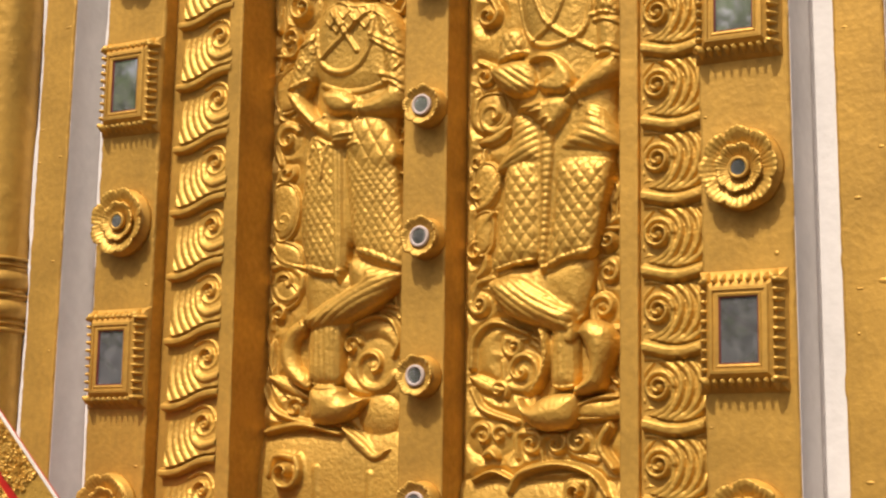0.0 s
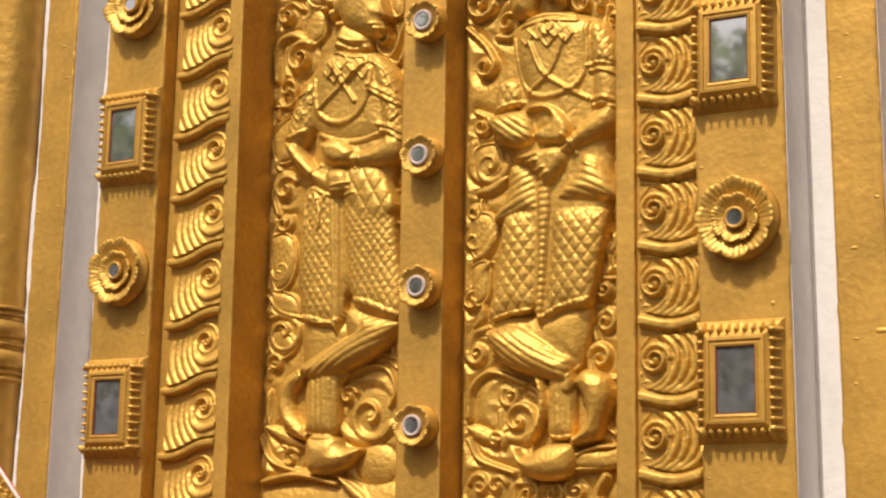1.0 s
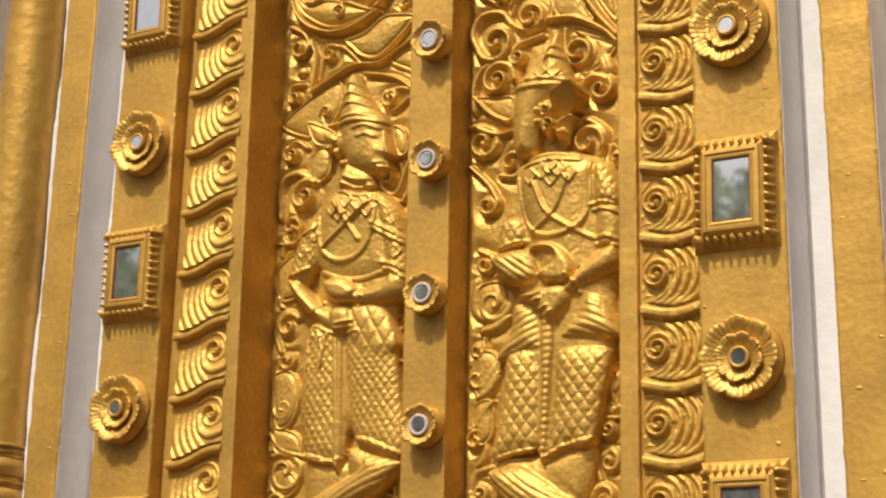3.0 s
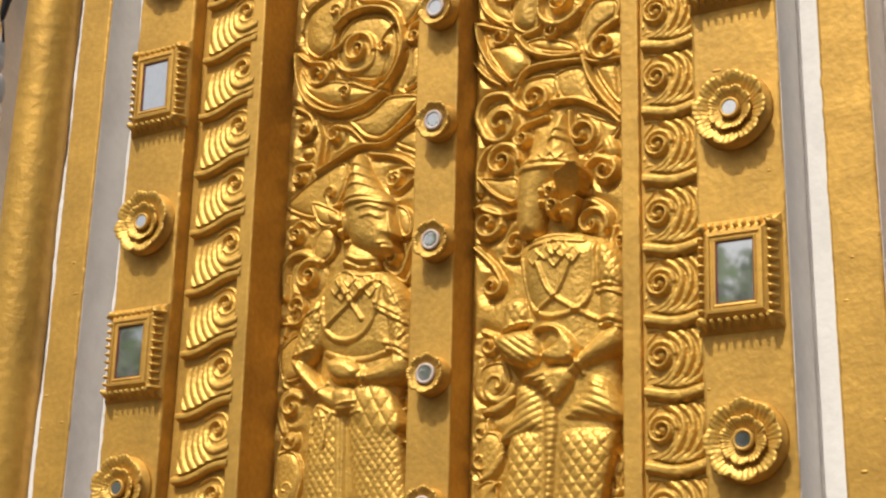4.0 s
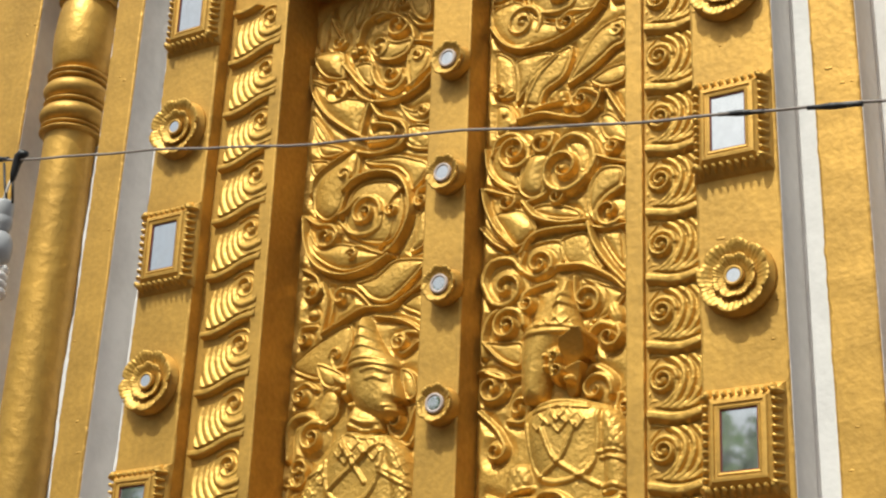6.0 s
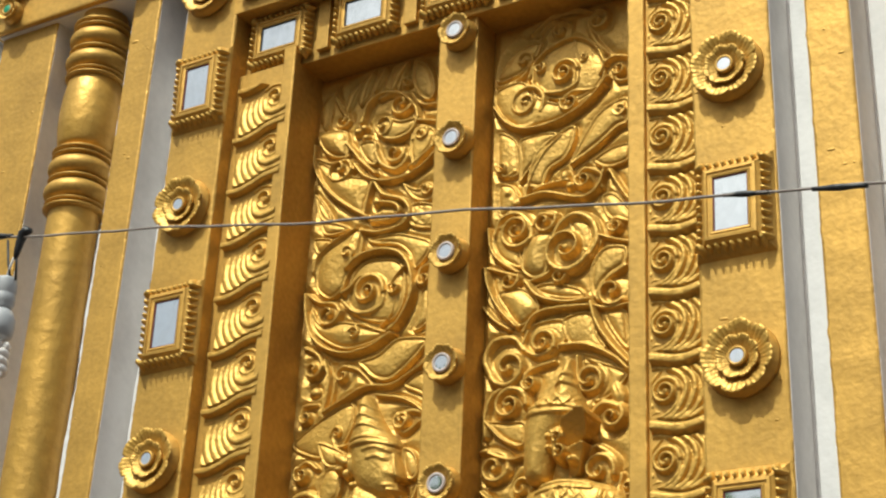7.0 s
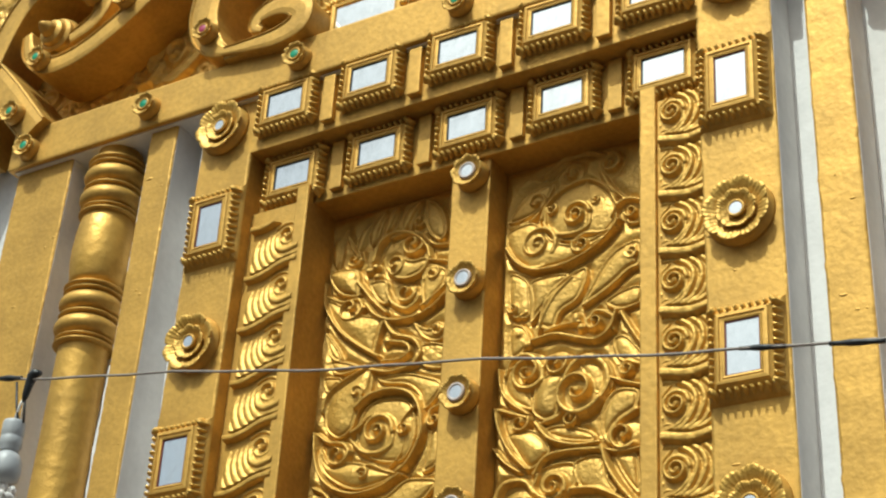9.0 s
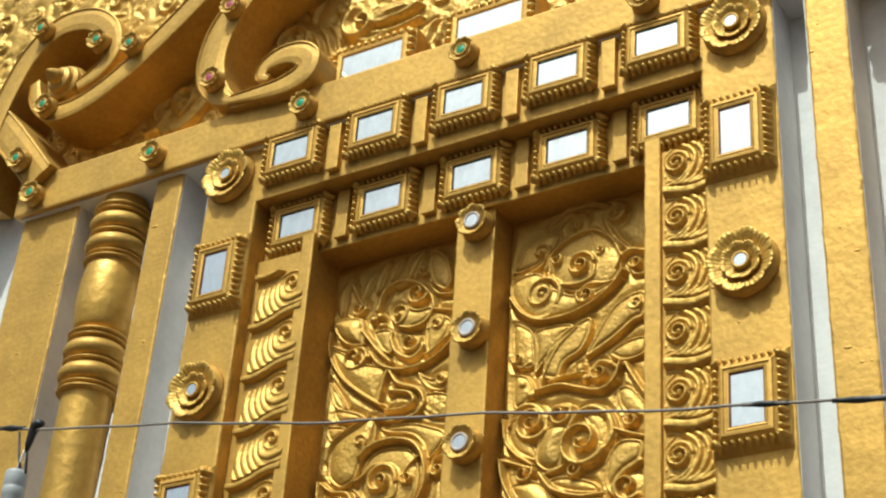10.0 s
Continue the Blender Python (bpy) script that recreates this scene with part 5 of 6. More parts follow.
fig.trace([(0.797, 3.397), (0.853, 3.373), (0.902, 3.374)], 0.0080, 0.0085)
fig.trace([(0.779, 3.375), (0.854, 3.344), (0.922, 3.347)], 0.0080, 0.0085)
fig.trace([(0.771, 3.352), (0.855, 3.320), (0.937, 3.321)], 0.0080, 0.0085)
fig.form([(0.757, 3.536), (0.780, 3.466), (0.825, 3.410), (0.911, 3.373), (0.967, 3.377), (0.987, 3.403), (0.979, 3.433), (0.999, 3.446), (0.975, 3.523), (0.964, 3.583), (0.910, 3.638), (0.869, 3.707), (0.838, 3.764), (0.808, 3.786), (0.786, 3.752), (0.770, 3.682), (0.753, 3.625), (0.750, 3.584)], 0.096, 0.060, base=0.16)
fig.form([(0.951, 3.539), (0.971, 3.520), (0.999, 3.446), (0.978, 3.435), (0.964, 3.451)], 0.094, 0.014)
fig.trace([(0.937, 3.422), (0.960, 3.423), (0.984, 3.415)], 0.007, 0.007)
fig.trace([(0.943, 3.405), (0.961, 3.405), (0.980, 3.402)], 0.006, 0.006)
fig.trace([(0.842, 3.561), (0.892, 3.565), (0.946, 3.544)], 0.0072, 0.0059)
fig.trace([(0.863, 3.528), (0.900, 3.531), (0.934, 3.515)], 0.0080, 0.0059)
fig.boss(0.905, 3.518, 0.020, 0.009, 0.094)
fig.form([(0.692, 3.576), (0.751, 3.567), (0.772, 3.530), (0.739, 3.514), (0.699, 3.545)], 0.074, 0.02)
fig.form([(0.756, 3.566), (0.795, 3.551), (0.793, 3.489), (0.769, 3.484)], 0.090, 0.02)
fig.boss(0.759, 3.490, 0.022, 0.028, 0.080)
fig.boss(0.790, 3.444, 0.024, 0.022, 0.084)
fig.boss(0.720, 3.513, 0.024, 0.020, 0.074)
fig.trace([(0.753, 3.583), (0.855, 3.588), (0.969, 3.570)], 0.010, 0.011)
fig.trace([(0.754, 3.604), (0.854, 3.609), (0.964, 3.587)], 0.007, 0.008)
fig.trace([(0.764, 3.653), (0.838, 3.658), (0.910, 3.633)], 0.007, 0.007)
fig.trace([(0.774, 3.694), (0.827, 3.698), (0.885, 3.675)], 0.007, 0.007)
fig.trace([(0.782, 3.735), (0.820, 3.737), (0.859, 3.720)], 0.006, 0.007)
fig.trace([(0.694, 3.255), (0.709, 3.155), (0.764, 3.100), (0.835, 3.088), (0.894, 3.117), (0.928, 3.185), (0.938, 3.284)], 0.0104, 0.0102)
fig.trace([(0.763, 3.316), (0.824, 3.228), (0.874, 3.156)], 0.009, 0.011)
fig.trace([(0.915, 3.291), (0.842, 3.236), (0.729, 3.149)], 0.009, 0.011)
fig.stud(0.816, 3.305, 0.031, 0.008)
fig.stud(0.868, 3.285, 0.031, 0.008)
fig.stud(0.907, 3.260, 0.031, 0.008)
fig.stud(0.765, 3.279, 0.031, 0.008)
fig.stud(0.790, 3.259, 0.031, 0.008)
fig.stud(0.846, 3.260, 0.031, 0.008)
fig.trace([(0.927, 3.209), (0.988, 3.177), (1.062, 3.137)], 0.0088, 0.0102)
fig.trace([(0.937, 3.188), (0.989, 3.157), (1.067, 3.116)], 0.0080, 0.0102)
fig.trace([(0.969, 3.065), (1.024, 3.047), (1.075, 3.018)], 0.0088, 0.0102)
fig.trace([(0.979, 3.044), (1.025, 3.027), (1.071, 2.999)], 0.0080, 0.0102)
fig.trace([(0.601, 3.201), (0.646, 3.208), (0.686, 3.227)], 0.0080, 0.0085)
fig.trace([(0.570, 3.058), (0.609, 3.062), (0.665, 3.079)], 0.0088, 0.0102)
fig.trace([(0.680, 2.902), (0.711, 2.931), (0.729, 2.949)], 0.0072, 0.0085)
fig.trace([(0.881, 2.988), (0.896, 2.955), (0.884, 2.923)], 0.0072, 0.0085)
fig.trace([(0.794, 2.863), (0.831, 2.868), (0.863, 2.872)], 0.0040, 0.0051)
fig.trace([(0.786, 2.848), (0.827, 2.848), (0.859, 2.853)], 0.0040, 0.0051)
fig.trace([(0.719, 3.057), (0.810, 3.023), (0.903, 3.017), (0.993, 3.035)], 0.0096, 0.0102)
fig.form([(0.971, 2.797), (1.026, 2.746), (1.076, 2.704), (1.004, 2.738)], 0.06, 0.016)
fig.trace([(0.654, 2.857), (0.677, 2.776), (0.676, 2.718)], 0.0048, 0.0068)
fig.trace([(0.692, 2.843), (0.677, 2.786), (0.675, 2.737)], 0.0048, 0.0068)
fig.trace([(0.716, 2.851), (0.738, 2.781), (0.736, 2.722)], 0.0048, 0.0068)
fig.trace([(0.758, 2.837), (0.743, 2.780), (0.740, 2.732)], 0.0048, 0.0068)
fig.trace([(0.700, 2.872), (0.796, 2.832), (0.888, 2.835)], 0.006, 0.006)
fig.trace([(0.902, 3.309), (0.985, 3.258), (1.038, 3.171)], 0.006, 0.006)
fig.trace([(0.715, 3.314), (0.771, 3.343), (0.866, 3.343)], 0.006, 0.006)
fig.trace([(0.827, 2.405), (0.735, 2.397), (0.660, 2.428)], 0.009, 0.008)
fig.stud(0.683, 3.195, 0.026, 0.006)
fig.stud(0.638, 3.139, 0.026, 0.006)
fig.stud(1.009, 3.215, 0.028, 0.006)
fig.stud(1.027, 3.094, 0.028, 0.006)
fig.settle(0.92)
fig.soften(1)
tagged(fig.mesh("carved_figure", CARVED, None, YD, only=True), "gilded relief of a crowned guardian with folded hands", "relief figure", group="guardians on the door")
fig = Relief(1.29, 1.92, 1.78, 4.00, 0.0030, 0.0014)
fig.form([(1.464, 3.322), (1.589, 3.372), (1.712, 3.353), (1.841, 3.270), (1.850, 3.083), (1.829, 2.921), (1.820, 2.671), (1.788, 2.532), (1.753, 2.398), (1.642, 2.369), (1.553, 2.393), (1.399, 2.373), (1.414, 2.470), (1.437, 2.613), (1.469, 2.776), (1.477, 2.962), (1.491, 3.130)], 0.068, 0.07, base=0.25)
fig.form([(1.453, 2.700), (1.551, 2.713), (1.576, 2.617), (1.572, 2.498), (1.561, 2.399), (1.472, 2.380), (1.399, 2.373), (1.414, 2.470), (1.434, 2.577)], 0.086, 0.06, lozenge_big, 0.6)
fig.form([(1.640, 2.705), (1.789, 2.700), (1.816, 2.668), (1.788, 2.532), (1.753, 2.398), (1.671, 2.389), (1.601, 2.368), (1.604, 2.457), (1.624, 2.580)], 0.092, 0.06, lozenge_big, 0.6)
fig.form([(1.571, 2.803), (1.631, 2.797), (1.624, 2.616), (1.605, 2.368), (1.565, 2.371), (1.572, 2.584)], 0.084, 0.02, beads)
fig.form([(1.591, 2.358), (1.721, 2.396), (1.725, 2.255), (1.686, 2.229), (1.599, 2.290)], 0.070, 0.04)
fig.form([(1.612, 2.208), (1.694, 2.204), (1.702, 2.082), (1.691, 1.992), (1.609, 1.994), (1.600, 2.085)], 0.070, 0.04, folds)
fig.form([(1.408, 2.365), (1.569, 2.379), (1.746, 2.403), (1.737, 2.272), (1.679, 2.187), (1.479, 2.250)], 0.066, 0.06)
fig.form([(1.388, 2.334), (1.488, 2.353), (1.579, 2.316), (1.649, 2.266), (1.698, 2.232), (1.686, 2.166), (1.651, 2.157), (1.580, 2.178), (1.480, 2.210), (1.418, 2.260)], 0.100, 0.05, folds_right)
fig.form([(1.702, 2.165), (1.744, 2.202), (1.813, 2.174), (1.828, 2.112), (1.805, 2.041), (1.779, 1.983), (1.698, 1.964), (1.687, 1.985), (1.737, 2.043), (1.729, 2.109)], 0.098, 0.045)
fig.form([(1.486, 1.969), (1.526, 1.937), (1.591, 1.970), (1.691, 1.972), (1.702, 1.909), (1.664, 1.865), (1.562, 1.863), (1.498, 1.910)], 0.094, 0.045)
fig.form([(1.710, 1.950), (1.794, 1.955), (1.854, 1.961), (1.854, 1.897), (1.710, 1.896)], 0.050, 0.02)
fig.form([(1.560, 2.184), (1.600, 2.164), (1.608, 2.085), (1.581, 2.016), (1.550, 1.975), (1.534, 1.991), (1.569, 2.051), (1.577, 2.104)], 0.078, 0.018, beads)
fig.trace([(1.372, 2.313), (1.413, 2.358), (1.478, 2.379), (1.563, 2.388)], 0.0136, 0.0119)
fig.trace([(1.595, 2.361), (1.658, 2.389), (1.760, 2.411)], 0.0136, 0.0119)
fig.trace([(1.679, 2.145), (1.702, 2.186), (1.741, 2.219)], 0.0160, 0.0136)
fig.trace([(1.605, 1.994), (1.650, 1.986), (1.695, 1.992)], 0.0104, 0.0119)
fig.form([(1.509, 3.342), (1.572, 3.372), (1.675, 3.356), (1.776, 3.303), (1.763, 3.192), (1.751, 3.036), (1.735, 2.930), (1.574, 2.947), (1.533, 3.062), (1.490, 3.187), (1.480, 3.285)], 0.086, 0.07)
fig.form([(1.756, 3.302), (1.815, 3.297), (1.854, 3.217), (1.854, 3.147), (1.763, 3.159)], 0.094, 0.045, lozenge)
fig.form([(1.767, 3.165), (1.854, 3.147), (1.857, 3.023), (1.774, 3.024)], 0.088, 0.04)
fig.form([(1.774, 3.013), (1.853, 3.029), (1.852, 2.953), (1.778, 2.910), (1.715, 2.888), (1.675, 2.863), (1.631, 2.893), (1.687, 2.942)], 0.102, 0.035)
fig.form([(1.534, 2.907), (1.655, 2.920), (1.691, 2.869), (1.659, 2.814), (1.612, 2.779), (1.567, 2.830), (1.514, 2.869), (1.483, 2.876), (1.493, 2.889)], 0.106, 0.03)
fig.form([(1.419, 3.152), (1.490, 3.160), (1.520, 3.092), (1.483, 3.055), (1.408, 3.045)], 0.074, 0.03, lozenge)
fig.form([(1.383, 3.029), (1.450, 3.051), (1.545, 3.040), (1.578, 2.954), (1.538, 2.918), (1.451, 2.935), (1.400, 2.985)], 0.098, 0.035, folds_right)
fig.form([(1.525, 3.031), (1.563, 3.060), (1.627, 3.055), (1.679, 3.017), (1.709, 2.958), (1.679, 2.910), (1.595, 2.919), (1.564, 2.956), (1.586, 2.976), (1.625, 2.995), (1.615, 3.021), (1.574, 3.029)], 0.112, 0.022)
fig.form([(1.468, 2.870), (1.555, 2.868), (1.587, 2.777), (1.580, 2.702), (1.495, 2.691), (1.421, 2.683), (1.404, 2.706), (1.453, 2.782)], 0.082, 0.05, folds_left)
fig.form([(1.735, 2.879), (1.797, 2.858), (1.850, 2.753), (1.842, 2.725), (1.734, 2.721), (1.644, 2.736), (1.651, 2.775), (1.707, 2.827)], 0.094, 0.05, folds_right)
fig.form([(1.450, 3.489), (1.460, 3.602), (1.481, 3.643), (1.527, 3.663), (1.559, 3.673), (1.574, 3.716), (1.601, 3.757), (1.626, 3.789), (1.641, 3.734), (1.662, 3.660), (1.679, 3.608), (1.691, 3.571), (1.637, 3.541), (1.592, 3.505), (1.567, 3.431), (1.543, 3.361), (1.467, 3.368)], 0.094, 0.058, base=0.16)
fig.ramp([(1.621, 3.446), (1.621, 3.539), (1.654, 3.561), (1.712, 3.575), (1.718, 3.539), (1.703, 3.498), (1.666, 3.473)], 0.030, 0.150)
fig.ramp([(1.625, 3.379), (1.625, 3.451), (1.662, 3.470), (1.695, 3.473), (1.679, 3.423), (1.654, 3.379)], 0.030, 0.090)
fig.form([(1.571, 3.528), (1.621, 3.536), (1.625, 3.461), (1.613, 3.412), (1.575, 3.430)], 0.098, 0.02)
fig.curl(1.604, 3.499, 1, (1.571, 3.528), (1.588, 3.486), w=0.012, h=0.104)
fig.curl(1.613, 3.451, 1, (1.588, 3.482), (1.596, 3.434), w=0.012, h=0.104)
fig.boss(1.646, 3.419, 0.024, 0.022, 0.100)
fig.boss(1.560, 3.510, 0.018, 0.016, 0.092)
fig.boss(1.563, 3.471, 0.018, 0.016, 0.092)
fig.trace([(1.458, 3.595), (1.560, 3.593), (1.691, 3.575)], 0.010, 0.010)
fig.trace([(1.464, 3.618), (1.560, 3.617), (1.683, 3.596)], 0.006, 0.007)
fig.trace([(1.570, 3.691), (1.621, 3.694), (1.675, 3.673)], 0.0096, 0.0102)
fig.trace([(1.585, 3.721), (1.627, 3.725), (1.667, 3.706)], 0.0080, 0.0085)
fig.stud(1.533, 3.637, 0.026, 0.008)
fig.stud(1.579, 3.637, 0.026, 0.008)
fig.stud(1.626, 3.634, 0.026, 0.008)
fig.stud(1.668, 3.619, 0.024, 0.008)
fig.trace([(1.480, 3.288), (1.507, 3.151), (1.563, 3.090), (1.639, 3.077), (1.715, 3.105), (1.747, 3.176), (1.752, 3.307)], 0.0096, 0.0102)
fig.trace([(1.552, 3.259), (1.598, 3.162), (1.675, 3.103), (1.755, 3.056)], 0.0088, 0.0102)
fig.trace([(1.675, 3.261), (1.624, 3.154), (1.543, 3.099)], 0.0088, 0.0102)
fig.trace([(1.514, 3.326), (1.613, 3.335), (1.715, 3.320)], 0.0088, 0.0102)
fig.trace([(1.526, 3.348), (1.613, 3.358), (1.707, 3.340)], 0.0080, 0.0102)
fig.stud(1.582, 3.297, 0.031, 0.008)
fig.stud(1.618, 3.269, 0.031, 0.008)
fig.stud(1.646, 3.299, 0.031, 0.008)
fig.stud(1.683, 3.275, 0.031, 0.008)
fig.stud(1.539, 3.284, 0.031, 0.008)
fig.stud(1.613, 3.308, 0.031, 0.008)
fig.trace([(1.759, 3.163), (1.807, 3.160), (1.858, 3.142)], 0.0088, 0.0102)
fig.trace([(1.763, 3.144), (1.807, 3.142), (1.857, 3.124)], 0.0080, 0.0102)
fig.trace([(1.771, 3.050), (1.814, 3.049), (1.857, 3.032)], 0.0088, 0.0102)
fig.trace([(1.774, 3.031), (1.814, 3.030), (1.856, 3.014)], 0.0080, 0.0102)
fig.trace([(1.679, 2.939), (1.703, 2.911), (1.715, 2.881)], 0.0080, 0.0102)
fig.trace([(1.391, 3.039), (1.449, 3.063), (1.516, 3.074)], 0.0096, 0.0102)
fig.trace([(1.503, 2.873), (1.550, 2.865), (1.587, 2.869)], 0.0048, 0.0085)
fig.trace([(1.497, 2.889), (1.550, 2.883), (1.587, 2.891)], 0.0048, 0.0085)
fig.trace([(1.555, 2.842), (1.587, 2.836), (1.611, 2.844)], 0.0048, 0.0085)
fig.trace([(1.579, 2.818), (1.607, 2.815), (1.623, 2.825)], 0.0048, 0.0085)
fig.settle(0.92)
fig.soften(1)
tagged(fig.mesh("carved_figure", CARVED, None, YD, only=True), "gilded relief of a beaked guardian in patterned trousers", "relief figure", group="guardians on the door")


# ---- gem rosettes on the bar ----
gemstone = tagged(rosette(0.055, 0.055, 10, GREEN, rings=1), "small gold rosette set with a green glass gem", "rosette", group="gem rosettes on the cornice")
scatter(gemstone, [(0.445, -0.005, 5.797), (-0.345, -0.005, 5.795), (-1.035, -0.005, 5.785), (1.205, -0.005, 5.806), (1.97, -0.005, 5.79), (2.75, -0.005, 5.79)])


# ---- the gable above the bar: thick curling bands before a carved ground ----
def smooth_path(pts, steps=14):
    p = [Vector((a, b)) for a, b in pts]
    p = [2 * p[0] - p[1]] + p + [2 * p[-1] - p[-2]]
    out = []
    for i in range(1, len(p) - 2):
        for k in range(steps):
            u = k / steps
            out.append(0.5 * (2 * p[i] + (p[i + 1] - p[i - 1]) * u + (2 * p[i - 1] - 5 * p[i] + 4 * p[i + 1] - p[i + 2]) * u * u + (3 * p[i] - p[i - 1] - 3 * p[i + 1] + p[i + 2]) * u ** 3))
    return out + [p[-2]]


def band(pts, widths, y0, y1):
    """A deep band with a raised rim along both edges of its face."""
    path = smooth_path(pts)
    n = len(path)
    bm = bmesh.new()
    rows = []
    for i, p in enumerate(path):
        d = (path[min(i + 1, n - 1)] - path[max(i - 1, 0)]).normalized()
        s = Vector((-d.y, d.x))
        f = i / (n - 1) * (len(widths) - 1)
        k = min(int(f), len(widths) - 2)
        w = widths[k] + (widths[k + 1] - widths[k]) * (f - k)
        rows.append([bm.verts.new((p.x + s.x * w * q, y, p.y + s.y * w * q)) for q, y in
                     ((-1, y1), (-1, y0 + 0.01), (-0.97, y0 + 0.002), (-0.88, y0), (-0.82, y0 + 0.008), (-0.4, y0 + 0.003), (0.4, y0 + 0.003), (0.82, y0 + 0.008), (0.88, y0), (0.97, y0 + 0.002), (1, y0 + 0.01), (1, y1))])
    for a, b in zip(rows, rows[1:]):
        for k in range(11):
            bm.faces.new((a[k], a[k + 1], b[k + 1], b[k]))
    bm.faces.new(rows[0])
    bm.faces.new(list(reversed(rows[-1])))
    bmesh.ops.recalc_face_normals(bm, faces=bm.faces)
    return bm


gable = empty("gable_scroll", -0.9, 0, ZB)
def rel(pts, ox):
    return [(x - ox, z - ZB) for x, z in pts]
OUTER = [(-1.46, 5.90), (-1.40, 6.15), (-1.335, 6.40), (-1.235, 6.62), (-1.075, 6.735), (-0.88, 6.715), (-0.735, 6.60), (-0.695, 6.46), (-0.76, 6.365), (-0.87, 6.32)]
INNER = [(0.18, 6.98), (-0.06, 6.735), (-0.23, 6.585), (-0.355, 6.482), (-0.525, 6.355), (-0.725, 6.245), (-0.89, 6.200), (-1.02, 6.220), (-1.125, 6.32), (-1.155, 6.43)]
part("outer_band", band(rel(OUTER, -0.9), (0.065, 0.065, 0.068, 0.062, 0.05, 0.035), -0.06, 0.20), GOLD, gable, soft=False)
part("inner_band", band(rel(INNER, -0.9), (0.06, 0.06, 0.058, 0.055, 0.05, 0.045, 0.03), -0.058, 0.20), GOLD, gable)
knob = bmesh.new()
lathe(knob, [(0.108, 0), (0.105, 0.20), (0.100, 0.215), (0.094, 0.215), (0.090, 0.235), (0.078, 0.245), (0.070, 0.245), (0.064, 0.268), (0.048, 0.278), (0.040, 0.278), (0.034, 0.305), (0.018, 0.33), (0.004, 0.345)], centre=(-0.09, 0.2, 0.485), axis="y", seg=40)
part("stepped_knob", knob, GOLD, gable, "stepped pointed knob", soft=False)
tagged(gable, "deep gold gable volute with a stepped knob", "gable ornament")
strut = part("gable_strut", band(rel([(-1.42, 6.33), (-1.30, 6.205), (-1.17, 6.06), (-1.0, 5.86)], -1.1), (0.085, 0.085, 0.08), -0.055, 0.20), GOLD)
strut.location = (-1.1, 0, ZB)
tagged(strut, "sloping gold band rising from the cornice bar", "gable ornament")
crook = empty("gable_crook", 0.1, 0, ZB)
ARM = [(0.42, 6.72), (0.20, 6.60), (0.05, 6.50), (-0.045, 6.36), (-0.08, 6.21), (-0.06, 6.08), (0.00, 5.985), (0.075, 5.93)]
LOOP = [(0.06, 5.935), (0.20, 5.925), (0.34, 5.925), (0.435, 5.96), (0.452, 6.025), (0.395, 6.075), (0.305, 6.088), (0.232, 6.06), (0.215, 6.01), (0.255, 5.985)]
part("crook_band", band(rel(ARM, 0.1), (0.055, 0.058, 0.070, 0.080, 0.080, 0.074, 0.055, 0.025), -0.055, 0.20), GOLD, crook)
part("crook_loop", band(rel(LOOP, 0.1), (0.022, 0.035, 0.048, 0.060, 0.060, 0.056, 0.050, 0.040, 0.030, 0.018), -0.057, 0.20), GOLD, crook)
part("foot", boxes((-0.04, 0.30, -0.045, 0.20, -0.01, 0.045), bevel=0.01), GOLD, crook)
tagged(crook, "curling gold crook standing on the cornice bar", "gable ornament")
scatter(tagged(rosette(0.052, 0.055, 10, GREEN, rings=1), "small gold rosette with green gem on the gable band", "rosette", group="gem rosettes on the gable"),
        [(-1.02, -0.055, 6.235), (-1.145, -0.06, 6.72), (-0.755, -0.06, 6.515), (-0.545, -0.055, 6.425), (-1.115, -0.055, 5.965)])
scatter(tagged(rosette(0.052, 0.055, 10, MAGENTA, rings=1), "small gold rosette with magenta gem on the crook", "rosette", group="gem rosettes on the crook"),
        [(-0.03, -0.052, 6.055), (0.02, -0.052, 6.435)])

# carved ground of the gable
tymp = Relief(-2.5, 2.6, ZB + 0.002, 7.6, 0.0068, 0.003)
rng = random.Random(5)
for row in range(13):
    for k in range(29):
        x, z = -2.45 + 0.178 * k + rng.uniform(-0.04, 0.04), ZB + 0.07 + 0.135 * row + rng.uniform(-0.03, 0.03)
        a = rng.uniform(0, 6.28)
        r = rng.uniform(0.035, 0.055)
        if rng.random() < 0.45:
            tymp.curl(x, z, rng.choice((-1, 1)), (x + 2.4 * r * math.cos(a), z + 2.4 * r * math.sin(a)), (x + 1.2 * r * math.cos(a + 0.7), z + 1.2 * r * math.sin(a + 0.7)), w=0.016, h=0.03)
        for q in range(5):
            b = a + 0.28 * q
            tymp.stroke([(x - 0.05 * math.cos(b), z - 0.05 * math.sin(b)), (x, z), (x + 0.10 * math.cos(b + 0.4), z + 0.10 * math.sin(b + 0.4))], 0.013, 0.013, 0.024, taper="leaf")
# the larger scrolls between the bands
tymp.curl(0.159, 6.372, 1, (0.029, 6.310), (0.038, 6.466), (0.163, 6.459), (0.246, 6.335), w=0.022, h=0.05, turns=1.6)
tymp.stroke([(-0.050, 6.211), (-0.112, 6.374), (-0.075, 6.506)], 0.03, 0.03, 0.045, taper="leaf")
tymp.stroke([(-0.019, 6.320), (-0.021, 6.438), (0.049, 6.520)], 0.03, 0.03, 0.045, taper="leaf")
tymp.stroke([(0.034, 6.314), (0.069, 6.378), (0.108, 6.409)], 0.02, 0.02, 0.045, taper="leaf")
tymp.stroke([(0.244, 6.424), (0.299, 6.341), (0.328, 6.253)], 0.022, 0.022, 0.04, taper="leaf")
tymp.stroke([(0.295, 6.424), (0.354, 6.334), (0.376, 6.246)], 0.022, 0.022, 0.04, taper="leaf")
